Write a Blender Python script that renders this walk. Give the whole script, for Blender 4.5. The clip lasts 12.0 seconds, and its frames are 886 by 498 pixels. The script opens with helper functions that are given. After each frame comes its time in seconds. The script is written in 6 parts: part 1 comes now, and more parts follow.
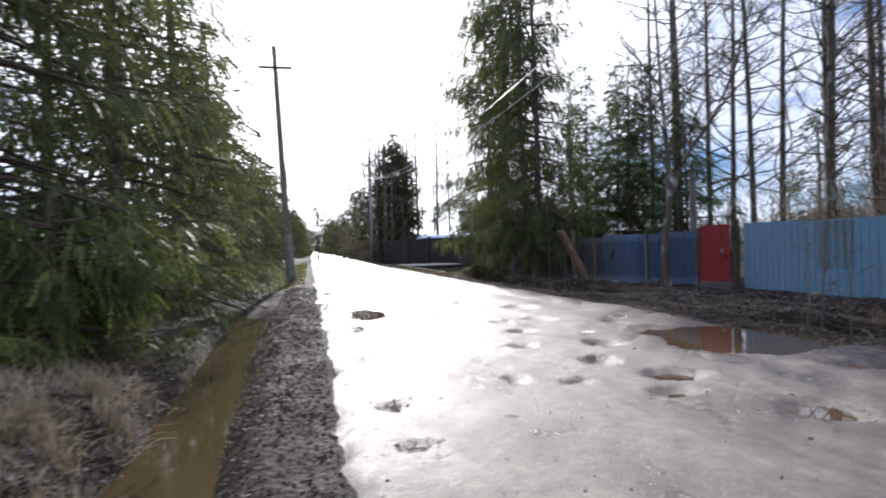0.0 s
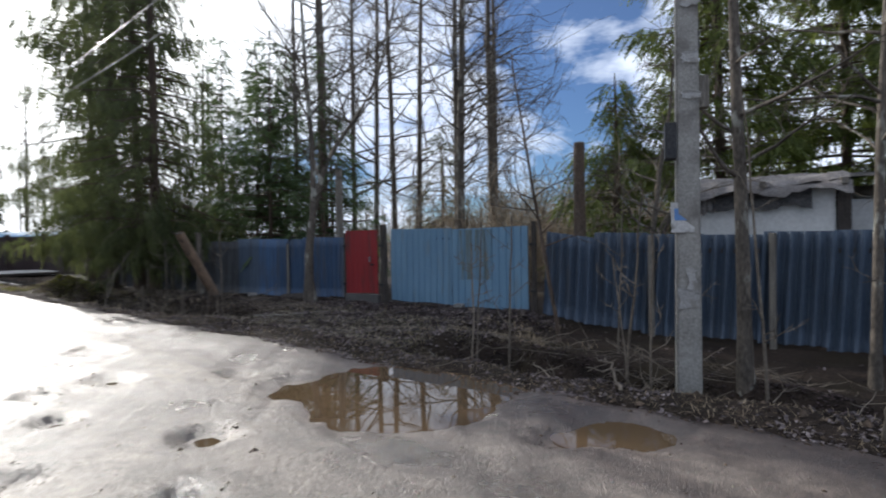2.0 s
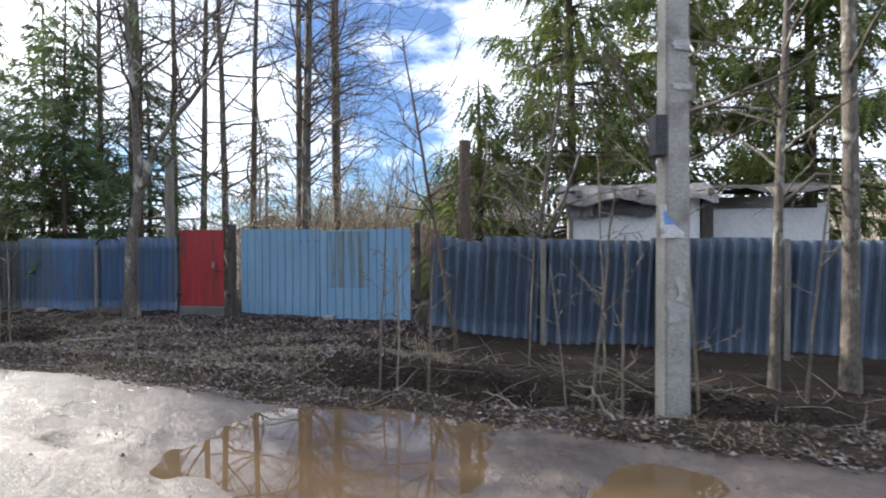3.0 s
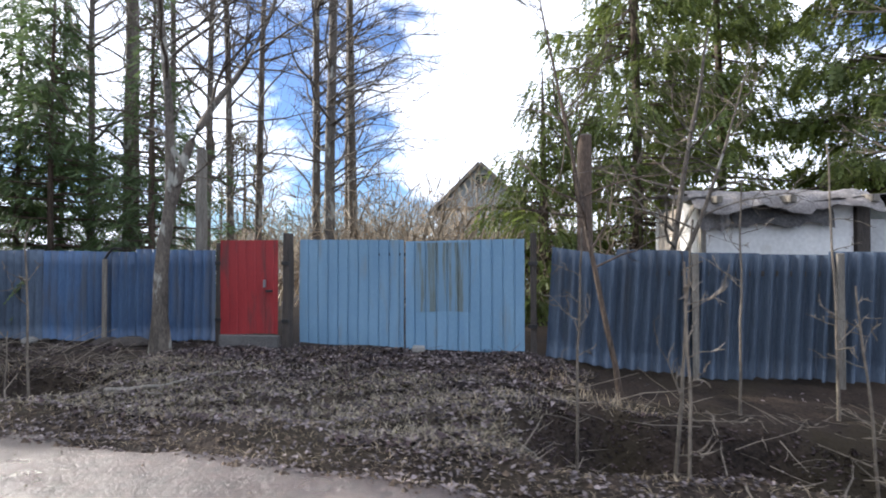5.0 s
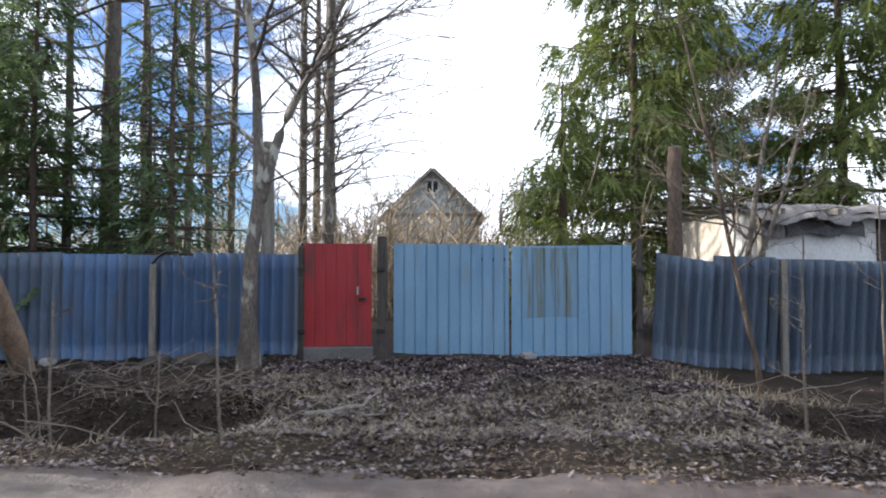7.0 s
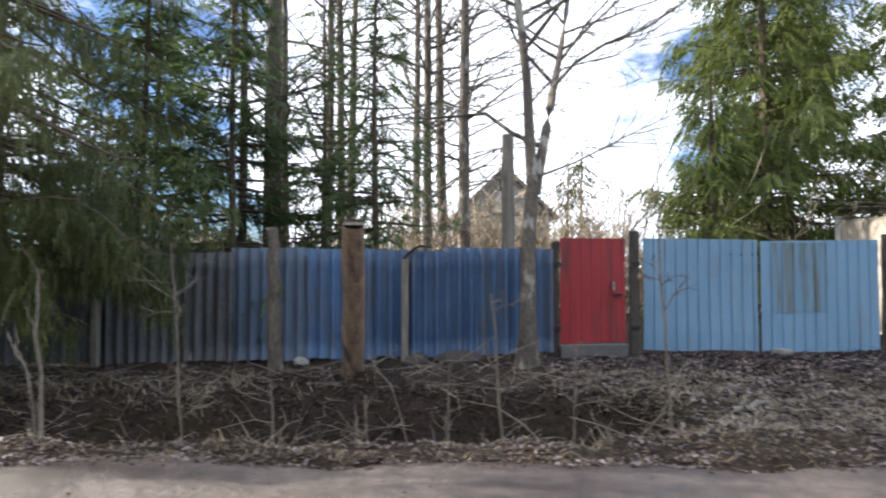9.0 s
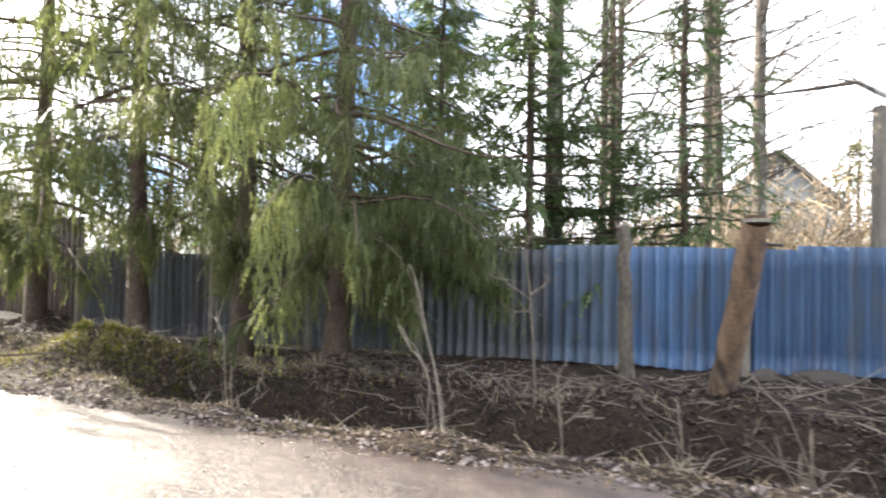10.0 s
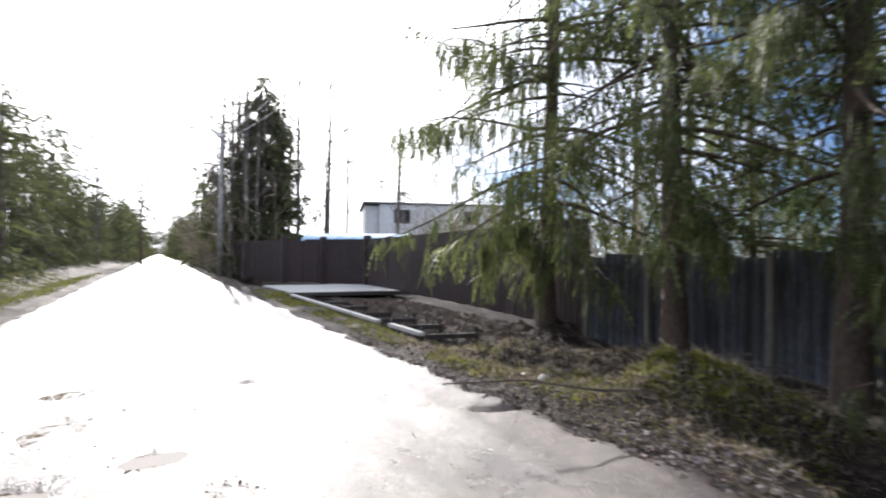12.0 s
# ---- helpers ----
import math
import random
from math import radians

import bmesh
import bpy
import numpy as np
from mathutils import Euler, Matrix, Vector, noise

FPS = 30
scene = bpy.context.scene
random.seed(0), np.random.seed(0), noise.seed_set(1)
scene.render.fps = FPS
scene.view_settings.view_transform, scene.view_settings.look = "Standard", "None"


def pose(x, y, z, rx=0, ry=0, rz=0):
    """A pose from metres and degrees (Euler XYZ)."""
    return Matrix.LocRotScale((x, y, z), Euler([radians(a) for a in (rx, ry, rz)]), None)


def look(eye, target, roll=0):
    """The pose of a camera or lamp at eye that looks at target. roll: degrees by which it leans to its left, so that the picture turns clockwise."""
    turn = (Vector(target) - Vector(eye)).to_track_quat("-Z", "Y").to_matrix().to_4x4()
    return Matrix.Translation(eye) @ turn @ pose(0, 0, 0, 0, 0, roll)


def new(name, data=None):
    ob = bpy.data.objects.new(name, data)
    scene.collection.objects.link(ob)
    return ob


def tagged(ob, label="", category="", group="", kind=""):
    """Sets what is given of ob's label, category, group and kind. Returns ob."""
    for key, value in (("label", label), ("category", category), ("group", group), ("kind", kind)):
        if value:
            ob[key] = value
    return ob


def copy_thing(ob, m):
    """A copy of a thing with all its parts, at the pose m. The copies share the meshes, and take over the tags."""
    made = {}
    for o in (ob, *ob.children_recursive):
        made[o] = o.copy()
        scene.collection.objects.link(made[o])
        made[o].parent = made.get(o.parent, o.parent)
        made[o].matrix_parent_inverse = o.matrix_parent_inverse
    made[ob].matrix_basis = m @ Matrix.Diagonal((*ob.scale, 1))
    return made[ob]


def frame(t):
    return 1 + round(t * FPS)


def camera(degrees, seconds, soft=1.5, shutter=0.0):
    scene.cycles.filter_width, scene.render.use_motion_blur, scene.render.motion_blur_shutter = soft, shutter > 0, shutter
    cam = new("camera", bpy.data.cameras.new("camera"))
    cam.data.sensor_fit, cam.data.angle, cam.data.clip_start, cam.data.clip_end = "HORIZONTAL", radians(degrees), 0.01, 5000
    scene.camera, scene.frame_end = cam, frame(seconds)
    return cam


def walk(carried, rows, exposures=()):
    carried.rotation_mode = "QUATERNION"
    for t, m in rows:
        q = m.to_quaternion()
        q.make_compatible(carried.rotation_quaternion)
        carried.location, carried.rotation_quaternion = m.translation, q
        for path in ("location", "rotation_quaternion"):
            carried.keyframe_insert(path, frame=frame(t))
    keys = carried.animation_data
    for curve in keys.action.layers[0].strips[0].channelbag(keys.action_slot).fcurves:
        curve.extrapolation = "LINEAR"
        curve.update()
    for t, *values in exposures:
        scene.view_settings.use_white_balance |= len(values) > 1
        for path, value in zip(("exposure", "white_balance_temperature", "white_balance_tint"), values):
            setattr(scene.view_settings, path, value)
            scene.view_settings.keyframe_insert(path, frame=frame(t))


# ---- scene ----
cam = camera(75.9, 12.0, soft=1.9, shutter=0.3)
PATH = [
    (0, (0.896, 0.453, 1.325), (1.287, 2.414, 1.319), -1.4),
    (0.5, (1.378, 0.854, 1.329), (2.06, 2.734, 1.322), -1.3),
    (1, (1.802, 1.468, 1.397), (2.691, 3.26, 1.371), -0.9),
    (1.5, (2.29, 2.307, 1.414), (3.434, 3.947, 1.388), -0.8),
    (2, (2.613, 3.095, 1.471), (4.047, 4.489, 1.443), -0.8),
    (2.5, (2.821, 3.979, 1.469), (4.518, 5.038, 1.442), -0.3),
    (3, (2.846, 4.868, 1.489), (4.654, 5.724, 1.466), -0.2),
    (3.5, (3.121, 5.714, 1.501), (4.893, 6.642, 1.488), -0.4),
    (3.7, (3.184, 6.028, 1.509), (4.951, 6.966, 1.497), -0.2),
    (5.3, (3.594, 8.604, 1.454), (5.487, 9.249, 1.49), 0.2),
    (5.5, (3.557, 8.961, 1.444), (5.456, 9.587, 1.48), 0.4),
    (6, (3.312, 9.811, 1.429), (5.238, 10.349, 1.473), 0.5),
    (6.5, (3.067, 10.801, 1.479), (5.032, 11.174, 1.521), 0.3),
    (6.7, (2.997, 11.177, 1.461), (4.971, 11.492, 1.51), 0.2),
    (8.3, (2.684, 14.347, 1.416), (4.679, 14.49, 1.461), 0.1),
    (8.5, (2.669, 14.801, 1.364), (4.664, 14.93, 1.411), 0.1),
    (9, (2.655, 15.863, 1.343), (4.645, 16.05, 1.404), -0.0),
    (9.5, (2.608, 16.683, 1.427), (4.514, 17.286, 1.465), 0.5),
    (10, (2.71, 17.508, 1.406), (4.508, 18.384, 1.437), 0.9),
    (10.3, (2.675, 17.981, 1.435), (4.413, 18.971, 1.474), 0.8),
    (10.5, (2.72, 18.308, 1.424), (4.421, 19.36, 1.454), 0.8),
    (11, (2.807, 19.128, 1.343), (4.381, 20.361, 1.379), 1.0),
    (11.5, (2.851, 19.815, 1.389), (4.1, 21.377, 1.417), 0.7),
    (12, (3.031, 20.629, 1.376), (3.861, 22.448, 1.401), 0.7),
]
EXPOSURES = [  # seconds, stops, kelvin, tint
    (0.0, -0.15, 6050, 15), (0.5, -0.85, 6150, 14), (1.0, -1.05, 6150, 13), (1.5, -0.85, 6100, 10), (2.0, -0.2, 6200, 10), (2.5, 0.35, 6250, 10), (3.5, 0.88, 6350, 11), (5.5, 0.95, 6300, 12), (6.5, 0.9, 6300, 11),
    (8.5, 0.88, 6500, 10), (9.1, 1.05, 6600, 10), (9.6, 1.6, 6900, 10), (10.2, 2.05, 6950, 10), (10.7, 2.2, 6850, 11), (11.1, 2.15, 6650, 12), (11.4, 1.75, 6450, 12), (11.7, 1.15, 6300, 12), (12.0, 0.58, 6200, 13),
]
walk(cam, [(t, look(eye, target, roll)) for t, eye, target, roll in PATH],
     exposures=EXPOSURES)

# ---- world and light ----
SUN_HEADING, SUN_HEIGHT = 1.6, 23.0          # degrees from +y towards +x; degrees above the horizon
world = bpy.data.worlds.new("sky")
scene.world = world
world.use_nodes = True
wn, wl = world.node_tree.nodes, world.node_tree.links
wn.clear()
w_out = wn.new("ShaderNodeOutputWorld")
w_bg = wn.new("ShaderNodeBackground")
w_sky = wn.new("ShaderNodeTexSky")
w_sky.sky_type = "NISHITA"
w_sky.sun_disc = False
w_sky.sun_elevation = radians(SUN_HEIGHT)
w_sky.sun_rotation = radians(SUN_HEADING)
w_sky.air_density, w_sky.dust_density, w_sky.ozone_density = 1.0, 0.8, 4.0
w_co = wn.new("ShaderNodeTexCoord")
w_map = wn.new("ShaderNodeMapping")
w_map.inputs["Scale"].default_value = (1.0, 1.0, 2.4)
w_noise = wn.new("ShaderNodeTexNoise")
w_noise.inputs["Scale"].default_value = 3.2
w_noise.inputs["Detail"].default_value = 7.0
w_noise.inputs["Roughness"].default_value = 0.58
w_ramp = wn.new("ShaderNodeValToRGB")
w_ramp.color_ramp.elements[0].position, w_ramp.color_ramp.elements[0].color = 0.415, (0.05, 0.05, 0.05, 1)
w_ramp.color_ramp.elements[1].position, w_ramp.color_ramp.elements[1].color = 0.55, (1, 1, 1, 1)
w_mix = wn.new("ShaderNodeMix")
w_mix.data_type = "RGBA"
wl.new(w_co.outputs["Generated"], w_map.inputs["Vector"])
wl.new(w_map.outputs["Vector"], w_noise.inputs["Vector"])
# broad banks: thick bright haze round the sun, a white bank over the gardens, clearer sky between them
_cover = w_noise.outputs["Fac"]
_around_sun = None
for heading, height, near_, far_, gain in ((SUN_HEADING, SUN_HEIGHT, 0.97, 0.84, 0.22), (86.0, 13.0, 0.985, 0.93, 0.16), (46.0, 20.0, 0.97, 0.90, -0.02)):
    _dot, _range, _add = wn.new("ShaderNodeVectorMath"), wn.new("ShaderNodeMapRange"), wn.new("ShaderNodeMath")
    _dot.operation = "DOT_PRODUCT"
    _dot.inputs[1].default_value = (math.sin(radians(heading)) * math.cos(radians(height)), math.cos(radians(heading)) * math.cos(radians(height)), math.sin(radians(height)))
    _range.inputs["From Min"].default_value, _range.inputs["From Max"].default_value = far_, near_
    _add.operation = "MULTIPLY_ADD"
    _add.inputs[1].default_value = gain
    wl.new(w_co.outputs["Generated"], _dot.inputs[0])
    wl.new(_dot.outputs["Value"], _range.inputs["Value"])
    wl.new(_range.outputs["Result"], _add.inputs[0])
    wl.new(_cover, _add.inputs[2])
    _cover = _add.outputs["Value"]
    _around_sun = _around_sun or _range.outputs["Result"]
wl.new(_cover, w_ramp.inputs["Fac"])
w_cloud = wn.new("ShaderNodeMix")
w_cloud.data_type = "RGBA"
w_cloud.inputs["A"].default_value = (14.3, 15.4, 17.6, 1)
w_cloud.inputs["B"].default_value = (38.0, 37.5, 36.5, 1)
wl.new(_around_sun, w_cloud.inputs["Factor"])
wl.new(w_cloud.outputs["Result"], w_mix.inputs["B"])
wl.new(w_ramp.outputs["Color"], w_mix.inputs["Factor"])
w_tint = wn.new("ShaderNodeMix")
w_tint.data_type, w_tint.blend_type = "RGBA", "MULTIPLY"
w_tint.inputs["Factor"].default_value = 1.0
w_tint.inputs["B"].default_value = (0.67, 0.91, 1.22, 1)
wl.new(w_sky.outputs["Color"], w_tint.inputs["A"])
wl.new(w_tint.outputs["Result"], w_mix.inputs["A"])
wl.new(w_mix.outputs["Result"], w_bg.inputs["Color"])
w_bg.inputs["Strength"].default_value = 0.082
wl.new(w_bg.outputs["Background"], w_out.inputs["Surface"])

sun_data = bpy.data.lights.new("sun", "SUN")
sun_data.energy, sun_data.angle, sun_data.color = 5.0, radians(0.53), (1.0, 0.94, 0.85)
sun = new("sun", sun_data)
_h, _e = radians(SUN_HEADING), radians(SUN_HEIGHT)
_to_sun = Vector((math.sin(_h) * math.cos(_e), math.cos(_h) * math.cos(_e), math.sin(_e)))
sun.matrix_world = look(_to_sun * 60, (0, 0, 0))


# ---- materials ----
def material(name, low, high, scale=6.0, rough=(0.7, 0.9), bump=0.3, bump_scale=None, fine=6.0, metal=0.0,
             stretch=(1, 1, 1), vary=0.0, through_light=0.0, stain=None, stain_scale=1.2, stain_cut=(0.52, 0.66), island=False, dist=0.02, gloss=0.5):
    """A mottled surface: colours from low to high by two scales of noise, with relief; stain: a second colour in patches."""
    m = bpy.data.materials.new(name)
    m.use_nodes = True
    n, l = m.node_tree.nodes, m.node_tree.links
    n.clear()
    out, b = n.new("ShaderNodeOutputMaterial"), n.new("ShaderNodeBsdfPrincipled")
    co, mp = n.new("ShaderNodeTexCoord"), n.new("ShaderNodeMapping")
    mp.inputs["Scale"].default_value = stretch
    l.new(co.outputs["Object"], mp.inputs["Vector"])
    big, small = n.new("ShaderNodeTexNoise"), n.new("ShaderNodeTexNoise")
    big.inputs["Scale"].default_value, big.inputs["Detail"].default_value = scale, 5
    small.inputs["Scale"].default_value, small.inputs["Detail"].default_value = scale * fine, 4
    for t in (big, small):
        l.new(mp.outputs["Vector"], t.inputs["Vector"])
    half = n.new("ShaderNodeMath")
    half.operation = "MULTIPLY_ADD"
    half.inputs[1].default_value = 0.5
    l.new(small.outputs["Fac"], half.inputs[0])
    h2 = n.new("ShaderNodeMath")
    h2.operation = "MULTIPLY"
    h2.inputs[1].default_value = 0.5
    l.new(big.outputs["Fac"], h2.inputs[0])
    l.new(h2.outputs[0], half.inputs[2])
    ramp = n.new("ShaderNodeValToRGB")
    ramp.color_ramp.elements[0].position, ramp.color_ramp.elements[0].color = 0.36, (*low, 1)
    ramp.color_ramp.elements[1].position, ramp.color_ramp.elements[1].color = 0.64, (*high, 1)
    l.new(half.outputs[0], ramp.inputs["Fac"])
    colour = ramp.outputs["Color"]
    if vary:
        info = n.new("ShaderNodeNewGeometry" if island else "ShaderNodeObjectInfo")
        hsv, mr = n.new("ShaderNodeHueSaturation"), n.new("ShaderNodeMapRange")
        mr.inputs["To Min"].default_value, mr.inputs["To Max"].default_value = 1 - vary, 1 + vary
        l.new(info.outputs["Random Per Island" if island else "Random"], mr.inputs["Value"])
        l.new(mr.outputs["Result"], hsv.inputs["Value"])
        l.new(colour, hsv.inputs["Color"])
        colour = hsv.outputs["Color"]
    if stain:
        st, sr, mx = n.new("ShaderNodeTexNoise"), n.new("ShaderNodeMapRange"), n.new("ShaderNodeMix")
        st.inputs["Scale"].default_value, st.inputs["Detail"].default_value = stain_scale, 8
        sr.inputs["From Min"].default_value, sr.inputs["From Max"].default_value = stain_cut
        mx.data_type = "RGBA"
        mx.inputs["B"].default_value = (*stain, 1)
        l.new(mp.outputs["Vector"], st.inputs["Vector"])
        l.new(st.outputs["Fac"], sr.inputs["Value"])
        l.new(sr.outputs["Result"], mx.inputs["Factor"])
        l.new(colour, mx.inputs["A"])
        colour = mx.outputs["Result"]
    l.new(colour, b.inputs["Base Color"])
    rr = n.new("ShaderNodeMapRange")
    rr.inputs["To Min"].default_value, rr.inputs["To Max"].default_value = rough
    rr.inputs["From Min"].default_value, rr.inputs["From Max"].default_value = 0.35, 0.65
    l.new(big.outputs["Fac"], rr.inputs["Value"])
    l.new(rr.outputs["Result"], b.inputs["Roughness"])
    b.inputs["Metallic"].default_value = metal
    b.inputs["Specular IOR Level"].default_value = gloss
    if bump:
        bp = n.new("ShaderNodeBump")
        bp.inputs["Strength"].default_value, bp.inputs["Distance"].default_value = bump, dist
        src = small
        if bump_scale:
            src = n.new("ShaderNodeTexNoise")
            src.inputs["Scale"].default_value, src.inputs["Detail"].default_value = bump_scale, 6
            l.new(mp.outputs["Vector"], src.inputs["Vector"])
        l.new(src.outputs["Fac"], bp.inputs["Height"])
        l.new(bp.outputs["Normal"], b.inputs["Normal"])
    surface = b.outputs["BSDF"]
    if through_light:
        tr, ms = n.new("ShaderNodeBsdfTranslucent"), n.new("ShaderNodeMixShader")
        l.new(colour, tr.inputs["Color"])
        ms.inputs["Fac"].default_value = through_light
        l.new(surface, ms.inputs[1])
        l.new(tr.outputs["BSDF"], ms.inputs[2])
        surface = ms.outputs["Shader"]
    l.new(surface, out.inputs["Surface"])
    return m


def water_material(name, colour, rough=0.03):
    m = bpy.data.materials.new(name)
    m.use_nodes = True
    n, l = m.node_tree.nodes, m.node_tree.links
    b = n["Principled BSDF"]
    no, ra = n.new("ShaderNodeTexNoise"), n.new("ShaderNodeValToRGB")
    no.inputs["Scale"].default_value = 1.6
    ra.color_ramp.elements[0].color = (*[c * 0.75 for c in colour], 1)
    ra.color_ramp.elements[1].color = (*[min(1, c * 1.2) for c in colour], 1)
    co = n.new("ShaderNodeTexCoord")
    l.new(co.outputs["Object"], no.inputs["Vector"])
    l.new(no.outputs["Fac"], ra.inputs["Fac"])
    l.new(ra.outputs["Color"], b.inputs["Base Color"])
    b.inputs["Roughness"].default_value, b.inputs["IOR"].default_value = rough, 1.33
    return m


def road_material():
    """Packed dirt: wheel-drawn wet streaks, coarse mottling, embedded grit and small stones."""
    m = bpy.data.materials.new("packed_wet_dirt")
    m.use_nodes = True
    n, l = m.node_tree.nodes, m.node_tree.links
    b = n["Principled BSDF"]
    co = n.new("ShaderNodeTexCoord")

    def noise(scale, detail, stretch=(1, 1, 1), rough=0.55):
        mp, t = n.new("ShaderNodeMapping"), n.new("ShaderNodeTexNoise")
        mp.inputs["Scale"].default_value = stretch
        t.inputs["Scale"].default_value, t.inputs["Detail"].default_value, t.inputs["Roughness"].default_value = scale, detail, rough
        l.new(co.outputs["Object"], mp.inputs["Vector"])
        l.new(mp.outputs["Vector"], t.inputs["Vector"])
        return t.outputs["Fac"]

    def ramp(src, stops):
        r = n.new("ShaderNodeValToRGB")
        r.color_ramp.elements[0].position, r.color_ramp.elements[0].color = stops[0][0], (*stops[0][1], 1)
        r.color_ramp.elements[1].position, r.color_ramp.elements[1].color = stops[-1][0], (*stops[-1][1], 1)
        for at, c in stops[1:-1]:
            r.color_ramp.elements.new(at).color = (*c, 1)
        l.new(src, r.inputs["Fac"])
        return r.outputs["Color"]

    def mix(fac, a, c, how="MIX"):
        x = n.new("ShaderNodeMix")
        x.data_type, x.blend_type = "RGBA", how
        if isinstance(fac, float):
            x.inputs["Factor"].default_value = fac
        else:
            l.new(fac, x.inputs["Factor"])
        l.new(a, x.inputs["A"])
        if isinstance(c, tuple):
            x.inputs["B"].default_value = (*c, 1)
        else:
            l.new(c, x.inputs["B"])
        return x.outputs["Result"]

    def remap(src, a, c, lo, hi):
        r = n.new("ShaderNodeMapRange")
        for key, value in (("From Min", a), ("From Max", c), ("To Min", lo), ("To Max", hi)):
            r.inputs[key].default_value = value
        l.new(src, r.inputs["Value"])
        return r.outputs["Result"]

    patches, streaks, mottle, grain = noise(0.8, 7, (1.3, 0.7, 1), 0.62), noise(1.1, 6, (2.2, 0.35, 1)), noise(7.0, 5), noise(60.0, 4, (1, 1, 1), 0.7)
    stones = n.new("ShaderNodeTexVoronoi")
    stones.inputs["Scale"].default_value = 26.0
    l.new(co.outputs["Object"], stones.inputs["Vector"])
    colour = ramp(patches, ((0.34, (0.075, 0.058, 0.047)), (0.5, (0.205, 0.166, 0.138)), (0.68, (0.35, 0.295, 0.245))))
    colour = mix(remap(streaks, 0.5, 0.62, 0.0, 0.75), colour, (0.085, 0.062, 0.05))
    # tree shade along the verge side, painted as a darker brown strip
    sep, across, edge = n.new("ShaderNodeSeparateXYZ"), n.new("ShaderNodeMath"), n.new("ShaderNodeMath")
    l.new(co.outputs["Object"], sep.inputs["Vector"])
    across.operation = edge.operation = "MULTIPLY_ADD"
    across.inputs[1].default_value, edge.inputs[1].default_value = 0.06, 2.4
    l.new(sep.outputs["Y"], across.inputs[0])
    l.new(sep.outputs["X"], across.inputs[2])
    l.new(streaks, edge.inputs[0])
    l.new(across.outputs[0], edge.inputs[2])
    colour = mix(remap(edge.outputs[0], 6.9, 8.3, 0.0, 0.72), colour, (0.07, 0.047, 0.042))
    colour = mix(0.75, colour, ramp(mottle, ((0.3, (0.45, 0.43, 0.42)), (0.7, (1.35, 1.33, 1.3)))), "MULTIPLY")
    colour = mix(0.7, colour, ramp(grain, ((0.35, (0.35, 0.34, 0.33)), (0.66, (1.5, 1.48, 1.45)))), "MULTIPLY")
    pebble = remap(stones.outputs["Distance"], 0.16, 0.24, 1.0, 0.0)
    rare = n.new("ShaderNodeMath")
    rare.operation = "MULTIPLY"
    l.new(pebble, rare.inputs[0])
    l.new(remap(noise(3.0, 3), 0.5, 0.6, 0.0, 0.8), rare.inputs[1])
    colour = mix(rare.outputs[0], colour, stones.outputs["Color"], "SOFT_LIGHT")
    l.new(colour, b.inputs["Base Color"])
    l.new(remap(patches, 0.36, 0.64, 0.25, 0.5), b.inputs["Roughness"])
    b.inputs["Specular IOR Level"].default_value = 0.9
    relief = n.new("ShaderNodeBump")
    relief.inputs["Strength"].default_value, relief.inputs["Distance"].default_value = 0.85, 0.025
    total = n.new("ShaderNodeMath")
    total.operation = "MULTIPLY_ADD"
    total.inputs[1].default_value = 0.7
    l.new(rare.outputs[0], total.inputs[0])
    grit = n.new("ShaderNodeMath")
    grit.operation = "MULTIPLY_ADD"
    grit.inputs[1].default_value = 0.35
    l.new(noise(85.0, 3, (1, 1, 1), 0.6), grit.inputs[0])
    l.new(noise(16.0, 8, (1, 1, 1), 0.74), grit.inputs[2])
    l.new(grit.outputs[0], total.inputs[2])
    l.new(total.outputs[0], relief.inputs["Height"])
    l.new(relief.outputs["Normal"], b.inputs["Normal"])
    return m


M_ROAD = road_material()
M_GROUND = material("forest_soil", (0.013, 0.01, 0.008), (0.06, 0.044, 0.034), scale=1.7, fine=14, bump=0.8, bump_scale=16,
                    stain=(0.036, 0.028, 0.018), stain_scale=0.9, stain_cut=(0.5, 0.66), dist=0.05, gloss=0.12)
M_NEEDLE = material("spruce_needles", (0.064, 0.084, 0.032), (0.178, 0.196, 0.068), scale=0.7, fine=30, rough=(0.45, 0.65), bump=0, vary=0.35, through_light=0.5, island=True)
M_NEEDLE_YOUNG = material("young_spruce_needles", (0.06, 0.105, 0.042), (0.15, 0.205, 0.08), scale=0.8, fine=30, rough=(0.45, 0.65), bump=0, vary=0.3, through_light=0.5, island=True)
# lighter copy of the needles, with sunlight painted into the green
M_NEEDLE_SUNLIT = material("sunlight_tinted_spruce_needles", (0.085, 0.125, 0.03), (0.21, 0.24, 0.06), scale=0.8, fine=30, rough=(0.45, 0.65), bump=0, vary=0.3, through_light=0.5, island=True)
M_NEEDLE_FAR = material("distant_conifer_needles", (0.055, 0.07, 0.03), (0.14, 0.145, 0.06), scale=0.5, fine=20, bump=0, vary=0.35, through_light=0.45, island=True)
M_BARK_SPRUCE = material("spruce_bark", (0.045, 0.03, 0.02), (0.15, 0.105, 0.075), scale=5, fine=8, bump=0.9, bump_scale=22, stretch=(1, 1, 0.35), dist=0.03)
# the pale patches paint dappled sunlight onto the bark
M_BARK_ALDER = material("alder_bark", (0.045, 0.036, 0.028), (0.18, 0.15, 0.118), scale=4, fine=9, bump=0.8, bump_scale=24, stretch=(1, 1, 0.4), dist=0.02,
                        stain=(0.34, 0.33, 0.28), stain_scale=4.5, stain_cut=(0.57, 0.63))
M_TWIG = material("bare_twigs", (0.06, 0.045, 0.035), (0.17, 0.135, 0.1), scale=3, bump=0, vary=0.3, island=True)
